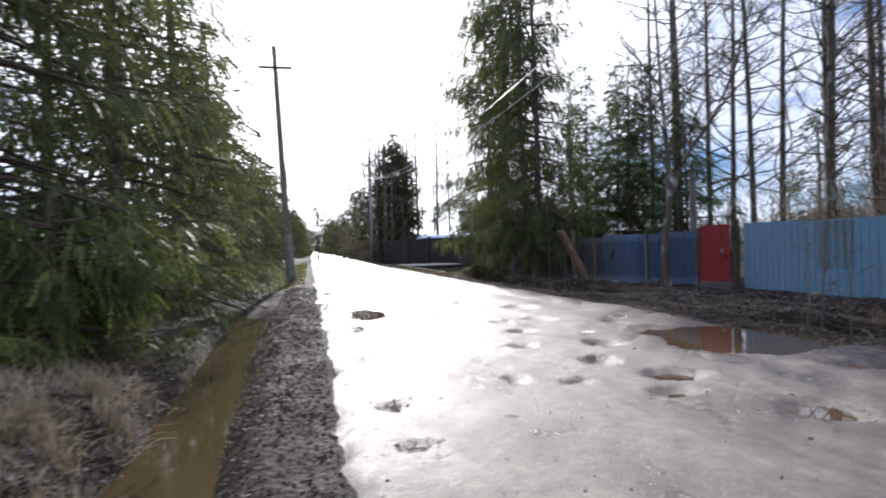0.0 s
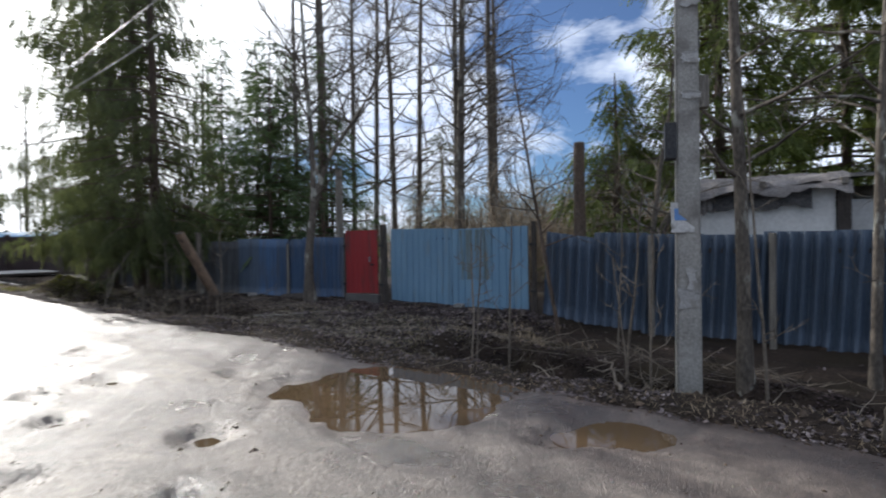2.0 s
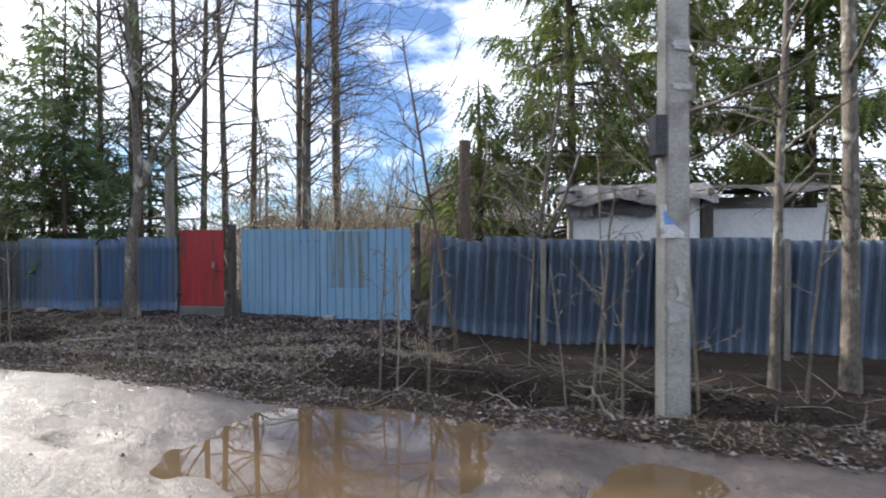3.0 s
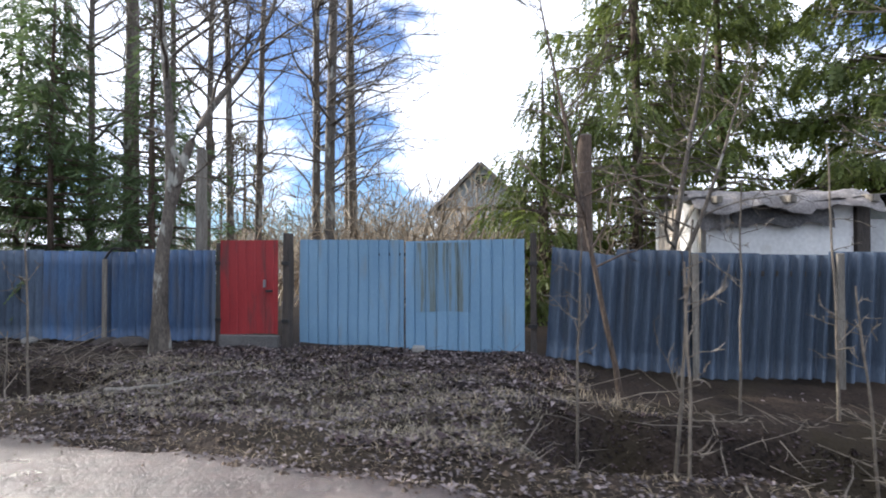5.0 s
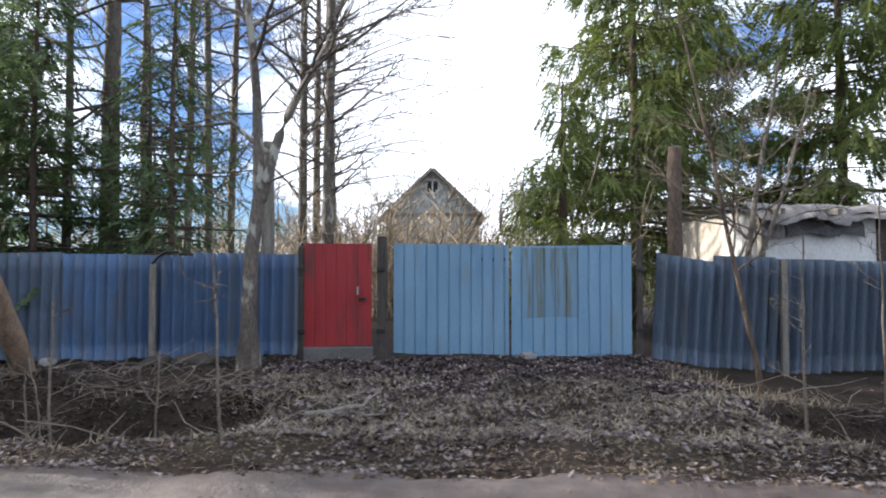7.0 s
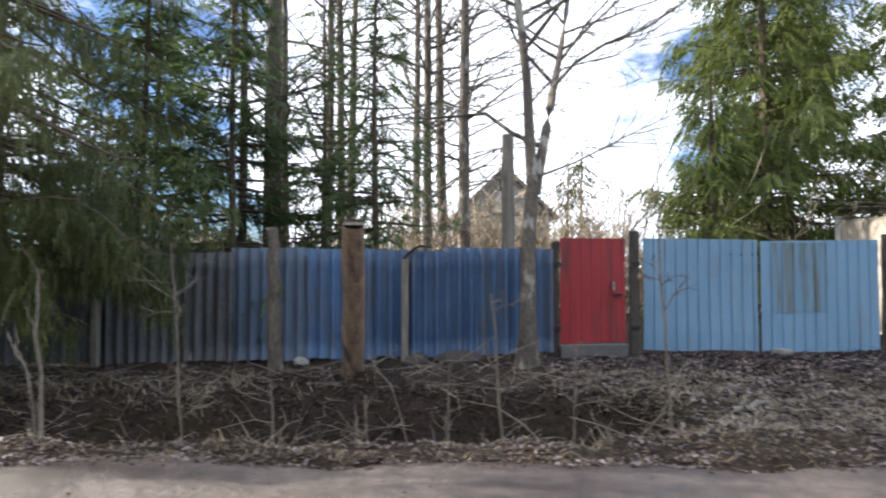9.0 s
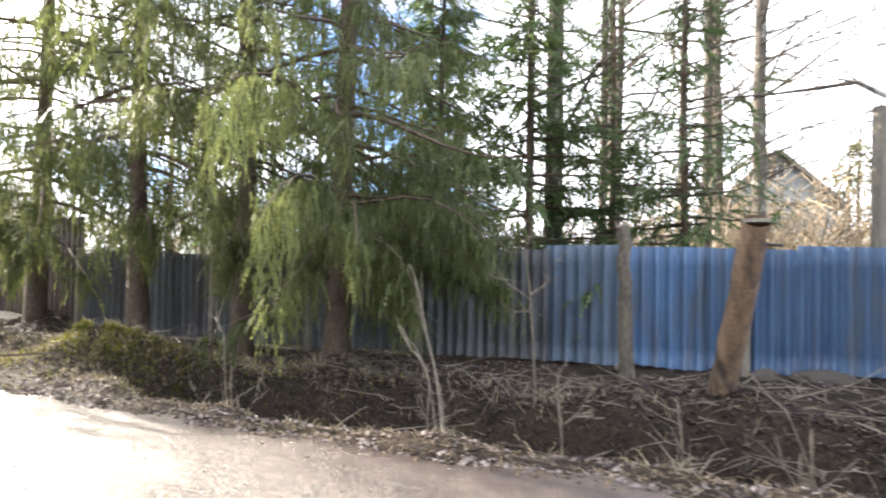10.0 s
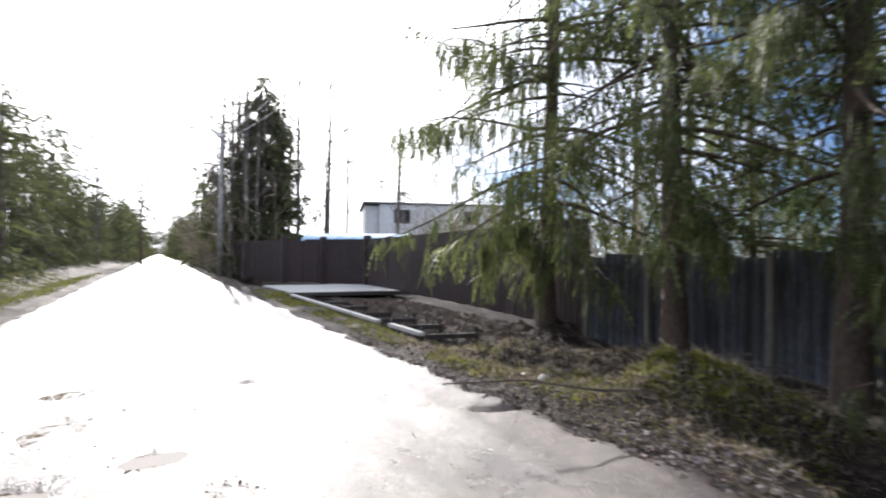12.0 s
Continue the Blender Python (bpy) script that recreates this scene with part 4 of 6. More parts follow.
for n, (px, py, hh, rr, cl) in enumerate(((9.25, 29.5, 15.5, 3.7, 1.9), (9.15, 26.4, 16.5, 3.0, 2.5), (9.3, 24.2, 17.0, 3.0, 2.5), (9.15, 22.2, 15.0, 3.1, 1.3))):
    spruce((px, py, float(ground_z(np.array(px), np.array(py))) - 0.05), hh, rr, cl, 20 + n, (14, 14, 14, 22)[n], M_BARK_SPRUCE, M_NEEDLE, spruce_label + " beside the dark fence",
           group="old spruces by the road", droop=1.1, sag=0.55, gap=0.42, trunk_r=0.15, power=0.5, size=(1.0, 0.95, 0.95, 0.62)[n], hang=0.22,  curtain=6, drop=0.85,
           boughs=[(tip, min(tip[2] + 0.55, 4.6), 0.85 if tip[2] > 1.6 else 0.6) for tip in OLD_BOUGHS[n]])
for n, (px, py, hh, rr, cl) in enumerate(((12.7, 18.0, 7.8, 2.3, 0.6), (12.3, 20.5, 8.6, 2.6, 0.6), (12.9, 22.6, 9.0, 2.8, 0.6), (13.9, 19.4, 7.0, 2.5, 0.5), (14.6, 23.4, 9.5, 2.2, 0.7), (13.0, 25.6, 10.0, 2.2, 0.6), (13.5, 28.5, 10.0, 2.2, 0.6))):
    spruce((px, py, 0.0), hh, rr, cl, 40 + n, (18, 28, 31, 18, 28, 26, 22)[n], M_BARK_SPRUCE, M_NEEDLE_YOUNG, "slender young spruce with open tiers behind the fence", group="young spruces behind the fence",
           droop=0.5, sag=0.16, gap=0.28, power=1.08, size=1.12, trunk_r=0.06, fat=(0.9, 1.1, 1.3, 0.9, 1.3, 1.2, 1.0)[n])
# these crowns take the needle colour that has sunlight painted in
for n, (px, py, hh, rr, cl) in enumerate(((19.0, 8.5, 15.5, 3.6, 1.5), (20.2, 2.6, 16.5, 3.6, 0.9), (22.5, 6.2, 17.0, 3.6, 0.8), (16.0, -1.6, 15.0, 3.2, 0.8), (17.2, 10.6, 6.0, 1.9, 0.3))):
    spruce((px, py, 0.0), hh, rr, cl, 60 + n, (27, 24, 22, 20, 24)[n], M_BARK_SPRUCE, M_NEEDLE_SUNLIT, "broad spruce behind the fence and shed, green brightened as if sunlit", group="spruces by the shed",
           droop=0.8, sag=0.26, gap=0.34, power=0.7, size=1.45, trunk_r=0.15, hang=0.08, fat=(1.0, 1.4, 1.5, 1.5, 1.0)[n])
for n, (px, py, hh, rr, cl) in enumerate(((-3.3, 8.4, 15.5, 2.8, 0.2), (-3.1, 12.4, 14.5, 2.7, 0.2), (-2.9, 16.0, 13.5, 3.0, 0.2), (-2.9, 20.0, 8.5, 2.2, 0.2), (-6.2, 11.0, 15.0, 3.0, 0.3), (-6.0, 16.5, 14.0, 2.8, 0.3))):
    spruce((px, py, 0.1), hh, rr, cl, 80 + n, (18, 14, 13, 12, 7, 7)[n], M_BARK_SPRUCE, M_NEEDLE, "dense dark spruce with boughs down to the ground by the ditch", group="spruces along the ditch",
           droop=0.9, sag=0.4, gap=0.31, power=0.65, size=1.2, trunk_r=0.13, hang=0.12, 
           boughs=[((-1.05, 7.2, 0.85), 1.25, 0.45), ((-1.6, 6.5, 1.0), 1.4, 0.5), ((-2.3, 6.2, 1.15), 1.5, 0.5), ((-1.3, 8.4, 1.6), 2.0, 0.5)] if n == 0 else ())
# low bough, its sunlit look painted in by the lighter needle colour
spruce((-2.1, 7.5, 0.05), 2.0, 1.6, 0.45, 95, 68, M_BARK_SPRUCE, M_NEEDLE_SUNLIT, "low spruce bough over the ditch bank, olive green brightened as if sunlit", droop=0.9, sag=0.3, gap=0.22, power=0.4, size=0.75, trunk_r=0.04, hang=0.1)

# long drooping limbs that reach out over the garden
ALDER_ARMS = [(((0, 0, h), (-0.2, -0.33 * r, h + 0.45 * lift), (-0.3, -0.68 * r, h + 0.7 * lift), (-0.4, -r, h + 0.45 * lift)), 0.026)
              for h, r, lift in ((3.4, 2.8, 0.5), (4.1, 3.5, 0.8), (4.7, 3.0, 1.0), (5.2, 3.9, 1.3), (5.9, 3.4, 1.3), (6.4, 4.0, 1.4), (7.1, 3.2, 1.3), (7.8, 3.6, 1.2))]
trunks = ((14.5, 20.7, 17, 0.22), (13.5, 20.9, 15, 0.09), (16.1, 21.0, 16, 0.11), (17.25, 19.9, 17, 0.12), (18.7, 20.1, 17, 0.13), (17.5, 16.7, 17, 0.17), (18.6, 17.8, 18, 0.14), (20.4, 17.5, 17, 0.18),
          (16.35, 20.05, 16, 0.11), (21.9, 18.6, 17, 0.15))
for n, (px, py, hh, rr) in enumerate(trunks):
    bare_tree((px, py, 0.0), hh, rr, 100 + n, first=3.0, limbs=40, reach=3.3, twigs=9, fine=2, thick=1.6, label="tall leafless alder trunk with thin bare branches", name="alder_tree", bark=M_BARK_ALDER,
              group="bare alders behind the fence", lean=((n % 3 - 1) * 0.012, (n % 4 - 1.5) * 0.01), arms=ALDER_ARMS if n in (5, 6) else ())
bare_tree((10.5, 15.45, 0.0), 9.5, 0.12, 131, first=3.0, limbs=24, reach=3.0, twigs=11, thick=1.3, label="forked leafless alder with a mossy foot before the blue fence", name="alder_tree", bark=M_BARK_ALDER,
          leaders=((((0, 0, -0.25), (-0.05, -0.03, 1.1), (0.05, 0.0, 1.75), (0.1, -0.12, 2.4), (0.12, -0.04, 3.05), (0.12, -0.05, 3.9), (0.1, 0.12, 5.1), (0.1, 0.3, 7.0), (0.1, 0.45, 9.5)), 0.115),
                   (((0.1, -0.12, 2.35), (0.22, -0.28, 3.2), (0.6, -0.44, 4.0), (1.2, -0.62, 4.8), (1.8, -0.85, 6.2), (2.1, -1.05, 8.0)), 0.075)),
          arms=((((0.08, -0.2, 2.6), (0.0, -0.65, 2.75), (-0.1, -1.35, 3.1), (-0.2, -2.1, 3.42)), 0.02), (((0.6, -0.44, 4.0), (0.3, -0.85, 4.4), (-0.15, -1.6, 4.5), (-0.2, -2.3, 5.0), (-0.25, -3.0, 5.5)), 0.03),
                (((0.1, -0.05, 3.6), (0.05, -0.5, 4.1), (0.0, -1.2, 4.2), (0.0, -1.9, 4.6)), 0.018)))


def stub(place, height, r, seed, label, bark, lean=(0, 0), name="cut_trunk"):
    """A dead trunk sawn off level."""
    rng = np.random.default_rng(seed)
    tree = thing(name, place, 0, label=label, category="tree trunk")
    z = np.linspace(0, 1, 9)
    tp = np.stack([lean[0] * z * height + rng.normal(0, 0.008, 9), lean[1] * z * height + rng.normal(0, 0.008, 9), z * height], -1)
    tp[0, 2] = -0.35
    tr = r * (1 - 0.18 * z) * rng.uniform(0.95, 1.06, 9)
    tr[0] *= 1.35
    v, f = tubes(tp[None], tr[None], 12)
    child("trunk", mesh_of("trunk", v, f, bark, True), tree)
    bm = bmesh.new()
    bmesh.ops.create_cone(bm, cap_ends=True, segments=12, radius1=tr[-1] * 1.01, radius2=tr[-1] * 0.93, depth=0.03)
    part("cut_face", bm, M_GREYWOOD, tree, "grey sawn end grain", m=pose(*tp[-1]))
    return tree


stub((11.6, 15.68, 0), 3.4, 0.11, 1, "tall sawn-off dead trunk rising behind the blue fence", M_GREYWOOD)
stub((12.75, 9.1, 0), 3.4, 0.13, 2, "dark sawn-off dead trunk rising behind the slate fence", M_BARK_SPRUCE)
stub((9.08, 17.5, 0.0), 1.75, 0.13, 3, "leaning sawn-off trunk with peeled orange bark", M_CUTWOOD, lean=(-0.6, -0.15))
stub((8.98, 18.38, float(ground_z(np.array(8.98), np.array(18.38)))), 1.62, 0.08, 4, "short slim dead trunk before the blue fence", M_BARK_ALDER, lean=(0.0, 0.03))


# ---- poles and wires ----
def concrete_pole(place, height, base, top, label, name="utility_pole", turn=0.0, lean=(0, 0)):
    pole = thing(name, place, turn, label=label, category="pole")
    bm = box((base[0], base[1], height + 0.5), (0, 0, -0.5), 0.0)
    bmesh.ops.subdivide_edges(bm, edges=[e for e in bm.edges if abs(e.verts[0].co.z - e.verts[1].co.z) > 1], cuts=16)
    for vtx in bm.verts:
        q = max(0, vtx.co.z) / height
        vtx.co.x = vtx.co.x * (1 + (top[0] / base[0] - 1) * q) + lean[0] * q * height
        vtx.co.y = vtx.co.y * (1 + (top[1] / base[1] - 1) * q) + lean[1] * q * height
    bmesh.ops.bevel(bm, geom=[e for e in bm.edges if abs(e.verts[0].co.z - e.verts[1].co.z) > 0.2], offset=0.018, segments=2, affect="EDGES")
    part("shaft", bm, M_CONCRETE, pole)
    return pole


def insulator(parent, at):
    bm = bmesh.new()
    for z, r1, r2, d in ((0.05, 0.012, 0.012, 0.12), (0.12, 0.045, 0.03, 0.05), (0.17, 0.035, 0.02, 0.05)):
        made = bmesh.ops.create_cone(bm, cap_ends=True, segments=10, radius1=r1, radius2=r2, depth=d)
        bmesh.ops.translate(bm, vec=(0, 0, z), verts=made["verts"])
    return part("insulator", bm, M_PORCELAIN, parent, "white porcelain insulator", smooth=True, m=pose(*at))


near_pole = concrete_pole((8.05, 5.17, 0.0), 7.6, (0.24, 0.22), (0.17, 0.16), "grey square concrete utility pole covered in torn paper notices", turn=26)
rng = random.Random(5)
for z in np.arange(0.75, 3.9, 0.17):
    w, h2 = rng.uniform(0.08, 0.2), rng.uniform(0.05, 0.2)
    for face in (0, 1):
        if rng.random() < 0.3:
            bm = bmesh.new()
            bmesh.ops.create_grid(bm, x_segments=4, y_segments=4, size=0.5)
            for vtx in bm.verts:
                edge = max(abs(vtx.co.x), abs(vtx.co.y)) > 0.45
                vtx.co = Vector((vtx.co.x * w + (rng.uniform(-0.02, 0.02) if edge else 0), (rng.uniform(0, 0.012) if edge else 0.0), vtx.co.y * h2 + (rng.uniform(-0.02, 0.02) if edge else 0)))
            k = 1 - 0.028 * z
            if face == 0:
                part("paper_scrap", bm, M_PAPER, near_pole, "torn pale paper scrap", m=pose(-0.123 * k, rng.uniform(-0.03, 0.03), z, 0, 0, 90))
            else:
                part("paper_scrap", bm, M_PAPER, near_pole, "torn pale paper scrap", m=pose(rng.uniform(-0.03, 0.03), -0.113 * k, z, 0, 0, 180))
for z, w, h2 in ((1.62, 0.2, 0.28),):
    flyer = part("flyer", box((0.004, w, h2), (0, 0, 0)), M_PAPER, near_pole, "white and blue printed flyer", m=pose(-0.128, 0.05, z - 0.1, 0, 8, 6))
    part("print_block", box((0.002, w * 0.7, h2 * 0.4), (-0.0035, 0, h2 * 0.4)), M_INK, flyer)
part("junction_box", box((0.16, 0.1, 0.34), (0, 0, 0), 0.012), M_DARKMETAL, near_pole, "small dark sheet-metal box", m=pose(-0.06, 0.15, 2.2, 0, 0, 0))
part("junction_box", box((0.12, 0.09, 0.3), (0, 0, 0), 0.012), M_GREYWOOD, near_pole, "small weathered board", m=pose(0.05, -0.15, 2.68, 0, 0, 0))
part("crossarm", box((1.5, 0.08, 0.08), (0, 0, 7.3), 0.01), M_DARKMETAL, near_pole)
for x in (-0.65, -0.3, 0.3, 0.65):
    insulator(near_pole, (x, 0, 7.38))

lamp = thing("street_lamp", (4.96, 56.8, 0), 0, label="pale concrete lamp pole with a short arm beside the road", category="street lamp")
bm = bmesh.new()
bmesh.ops.create_cone(bm, cap_ends=True, segments=14, radius1=0.16, radius2=0.1, depth=9.0)
bmesh.ops.translate(bm, vec=(0, 0, 4.2), verts=bm.verts)
part("shaft", bm, M_CONCRETE, lamp, smooth=True)
v, f = tubes(np.array([[[0, 0, 8.2], [-0.3, 0.1, 8.6], [-0.9, 0.3, 8.8], [-1.4, 0.45, 8.8]]]), np.full((1, 4), 0.03), 6)
child("arm", mesh_of("arm", v, f, M_STEEL, True), lamp)
part("lamp_head", box((0.5, 0.2, 0.12), (-1.55, 0.5, 8.74), 0.04), M_STEEL, lamp, "grey lamp head")

# the leaning wooden pole by the ditch
left_pole = thing("utility_pole", (-0.82, 26.0, 0.0), 0, label="dark leaning wooden utility pole with a small crossarm", category="pole")
z = np.linspace(0, 1, 9)
lp = np.stack([-0.45 * z, 0.0 * z, 10.2 * z], -1)
lp[0, 2] = -0.3
v, f = tubes(lp[None], (0.17 - 0.07 * z)[None], 10)
child("shaft", mesh_of("shaft", v, f, M_GREYWOOD, True), left_pole)
part("crossarm", box((1.4, 0.09, 0.1), (-0.4, -0.12, 9.2), 0.01), M_OLDWOOD, left_pole)
for x, up_ in ((-1.05, 0.0), (-0.8, 0.12), (0.02, 0.12), (0.25, 0.0)):
    part("pin", box((0.03, 0.03, 0.16 + up_), (x, -0.12, 9.27), 0.004), M_DARKMETAL, left_pole)
    insulator(left_pole, (x, -0.12, 9.38 + up_))
v, f = tubes(np.array([[[0.12, -0.12, 0.0], [0.04, -0.16, 1.1], [-0.04, -0.12, 2.3]]]), np.array([[0.15, 0.14, 0.12]]), 8)
child("stub_prop", mesh_of("stub_prop", v, f, M_CONCRETE, True), left_pole, "short concrete footing strapped to the pole")


def wire(a, b, sag, r=0.009):
    s = np.linspace(0, 1, 40)
    p = np.array(a)[None] * (1 - s)[:, None] + np.array(b)[None] * s[:, None]
    p[:, 2] -= sag * 4 * s * (1 - s)
    v, f = tubes(p[None], np.full((1, 40), r), 5)
    return tagged(new("overhead_wire", mesh_of("overhead_wire", v, f, M_CABLE, True)), "thin bright overhead wire strung between poles", "wire", "overhead wires")


for x in (-0.3, 0.65):
    wire((8.05 + x * 0.9, 5.17 + x * 0.44, 7.54), (4.96 + x * 0.5, 56.8, 8.3), 1.5, 0.011)

# ---- shed behind the slate fence ----
shed = thing("shed", (13.85, 7.3, 0.0), 14, label="run-down white plastered shed with torn roofing felt", category="shed")
part("wall", box((0.14, 2.3, 2.42), (0.07, -1.15, -0.1), 0.012), M_PLASTER, shed, "dirty white plaster wall")
part("wall", box((0.95, 0.14, 2.55), (0.62, 0.0, -0.1), 0.012), M_PLASTER, shed, "sunlit white plaster wall")
part("wall", box((1.6, 0.12, 2.5), (1.92, -0.04, -0.1), 0.012), M_TAN, shed, "tan boarded wall")
part("wall", box((0.14, 2.1, 2.2), (0.36, -3.52, -0.1), 0.012), M_PLASTER, shed, "grey-white plaster wall set back")
part("wall", box((2.4, 0.14, 2.3), (1.62, -4.5, -0.1), 0.012), M_PLASTER, shed)
part("wall", box((0.14, 4.6, 2.6), (2.79, -2.25, -0.1), 0.012), M_PLASTER, shed)
part("door_frame", box((0.16, 0.2, 2.6), (0.02, -2.42, -0.1), 0.012), M_OLDWOOD, shed, "dark upright timber")
for y in (-0.1, -1.2, -2.4, -3.5, -4.5):
    part("roof_beam", box((3.3, 0.1, 0.11), (1.4, y, 2.36), 0.01), M_GREYWOOD, shed, m=pose(0, 0, 0, 0, -4, 0))
part("corner_board", box((0.09, 0.09, 2.4), (-0.05, 0.04, -0.1), 0.012), M_GREYWOOD, shed)


def felt(name, x0, x1, y0, y1, z0, z1, mat, seed, label, rag=0.25, drop=0.0):
    rg = np.random.default_rng(seed)
    nx, ny = 14, 30
    gx, gy = np.meshgrid(np.linspace(0, 1, nx), np.linspace(0, 1, ny))
    front = np.convolve(rg.normal(0, rag, ny + 4), np.ones(5) / 5, "valid")
    x = x0 + (x1 - x0) * gx + front[:, None] * (1 - gx) * 0.8
    y = y0 + (y1 - y0) * gy
    z = z0 + (z1 - z0) * gx + 0.03 * np.sin(gx * 9 + gy * 13 + seed) + rg.normal(0, 0.012, gx.shape) - drop * (1 - gx) ** 6 * (0.7 + 0.9 * np.sin(gy * 7 + seed) ** 2)
    v = np.stack([x, y, z], -1).reshape(-1, 3)
    i = (np.arange(ny - 1)[:, None] * nx + np.arange(nx - 1)[None]).reshape(-1, 1)
    f = np.concatenate([i, i + 1, i + nx + 1, i + nx], 1)
    low = v - np.array([0, 0, 0.012])
    ob = child(name, mesh_of(name, np.concatenate([v, low]), np.concatenate([f, f[:, ::-1] + len(v)]), mat, True), shed, label, Matrix())
    return ob


felt("roof_felt", -0.2, 3.1, -4.8, 0.35, 2.5, 2.78, M_FELT, 3, "dark roofing felt", 0.18, 0.08)
felt("roof_sheeting", -0.3, 0.5, -2.5, 0.25, 2.47, 2.6, M_FILM, 8, "pale torn sheeting hanging over the eaves", 0.16, 0.2)
felt("sheeting_flap", -0.14, -0.05, -0.4, 0.12, 2.0, 2.44, M_FILM, 12, "torn corner of pale sheeting", 0.08, 0.05)
felt("felt_strip", -0.13, -0.06, -1.95, -0.4, 2.04, 2.36, M_FELT, 5, "dark strip of felt under the eaves", 0.03, 0.03)
v, f = tubes(np.array([[[-0.1, 0.15, 2.4], [-0.3, 0.8, 1.2], [-0.45, 1.25, 0.0]]]), np.full((1, 3), 0.04), 6)
child("prop", mesh_of("prop", v, f, M_GREYWOOD, True), shed, "leaning grey pole propping the roof")


# ---- houses ----
def gable_house(place, turn, width, depth, eaves, ridge, wall_mat, roof_mat, label, window=True):
    house = thing("house", place, turn, label=label, category="house")
    w = width / 2
    bm = bmesh.new()
    for x in (0, depth):
        pts = [bm.verts.new(p) for p in ((x, -w, -0.2), (x, w, -0.2), (x, w, eaves), (x, 0, ridge), (x, -w, eaves))]
        bm.faces.new(pts)
    bm.verts.ensure_lookup_table()
    for a, b in ((0, 1), (1, 2), (4, 0)):
        bm.faces.new([bm.verts[i] for i in (a, b, b + 5, a + 5)])
    part("wall", bm, wall_mat, house)
    n = int(width / 0.16)
    for k in range(n):
        y = -w + (k + 0.5) * width / n
        top = eaves + (ridge - eaves) * (1 - abs(y) / w)
        part("board", box((0.02, width / n * 0.9, top + 0.1 - 0.03), (-0.012, y, -0.1)), wall_mat, house)
    for s in (-1, 1):
        run_ = math.hypot(w + 0.35, (ridge - eaves) * (w + 0.35) / w)
        a = math.atan2(ridge - eaves, w)
        bm = box((depth + 0.7, run_, 0.08), (0, 0, 0), 0.01)
        part("roof_slope", bm, roof_mat, house, m=Matrix.Translation((depth / 2, s * (w + 0.35) / 2, ridge + 0.06 - (ridge - eaves) * (w + 0.35) / w / 2)) @ Matrix.Rotation(-s * a, 4, "X"))
        part("barge_board", box((0.04, run_, 0.16), (0, 0, -0.06), 0.008), M_GREYWOOD, house, "pale barge board", m=Matrix.Translation((-0.36, s * (w + 0.35) / 2, ridge + 0.06 - (ridge - eaves) * (w + 0.35) / w / 2)) @ Matrix.Rotation(-s * a, 4, "X"))
    if window:
        z = eaves + (ridge - eaves) * 0.47
        win = part("window", box((0.06, 0.56, 0.68), (-0.05, 0, z), 0.01), M_WHITE, house, "small white-framed attic window")
        for y in (-0.14, 0.14):
            part("pane", box((0.02, 0.2, 0.52), (-0.085, y, z + 0.08)), M_GLASS, win)
        part("belt_board", box((0.05, width, 0.14), (-0.04, 0, eaves - 0.1), 0.008), M_GREYWOOD, house)
    return house


gable_house((28.6, 15.5, 0), 7, 4.1, 6.0, 3.75, 5.72, M_BOARDS, M_ROOF, "old blue-grey boarded house with a steep gable and attic window")
gable_house((34.0, 33.0, 0), 40, 5.0, 5.0, 2.2, 3.3, M_PLASTER, M_FILM, "low pale outbuilding far behind the alders", window=False)
gable_house((48.0, -4.0, 0), -20, 7.0, 8.0, 3.0, 6.0, M_TAN, M_ROOF, "distant tan wooden house behind bushes", window=False)

white_house = thing("house", (15.4, 58.5, 0), -14, label="two-storey white rendered house with a flat roof behind the dark fence", category="house")
part("wall", box((9.0, 8.0, 5.05), (4.5, 4.0, -0.1), 0.02), M_WHITE, white_house)
part("annex_wall", box((1.0, 6.0, 4.95), (-0.51, 3.3, -0.1), 0.02), M_WHITE, white_house, "tan clad annex wall")
part("roof", box((10.2, 8.4, 0.14), (3.95, 4.1, 4.98), 0.03), M_ROOF, white_house)
for x in (1.6, 6.6):
    win = part("window", box((1.15, 0.08, 0.95), (x, -0.02, 3.65), 0.012), M_BLACKFENCE, white_house, "dark-framed window")
    for dx in (-0.27, 0.27):
        part("pane", box((0.46, 0.02, 0.78), (x + dx, -0.066, 3.735)), M_GLASS, win)

# ---- dark fence, drive and ditch works past the spruces ----
BLACK = [(9.85, 29.05), (10.35, 34.5), (10.75, 46.0), (7.6, 50.6), (6.6, 56.0), (5.6, 75.0)]
dark = thing("profiled_fence", label="tall dark brown profiled steel fence along the drive", category="fence")
for (ax, ay), (bx, by) in zip(BLACK, BLACK[1:]):
    L = math.hypot(bx - ax, by - ay)
    n = max(1, round(L / 1.7))
    for k in range(n):
        a, b = k / n, (k + 1) / n
        wave_sheet("sheet", (ax + (bx - ax) * a, ay + (by - ay) * a), (ax + (bx - ax) * b, ay + (by - ay) * b), 0.0, 2.12, M_BLACKFENCE, dark, 0.21, 0.02, ribbed=True, seed=k, warped=0.3)
for px, py, h2 in ((10.75, 46.0, 2.35), (7.7, 50.4, 2.35), (9.2, 48.2, 2.3)):
    part("post", box((0.3, 0.3, h2), (px, py, -0.05), 0.02), M_BLACKFENCE, dark, "square dark gate pillar")
slab = thing("driveway_slab", (8.3, 43.4, 0), 4, label="pale concrete slab laid over the ditch as a drive", category="slab")
part("slab", box((4.4, 5.2, 0.12), (0.2, 0, -0.08), 0.03), M_SLAB, slab)
part("edge_beam", box((4.6, 0.18, 0.14), (0.2, -2.75, -0.08), 0.02), M_OLDWOOD, slab, "dark timber edge")
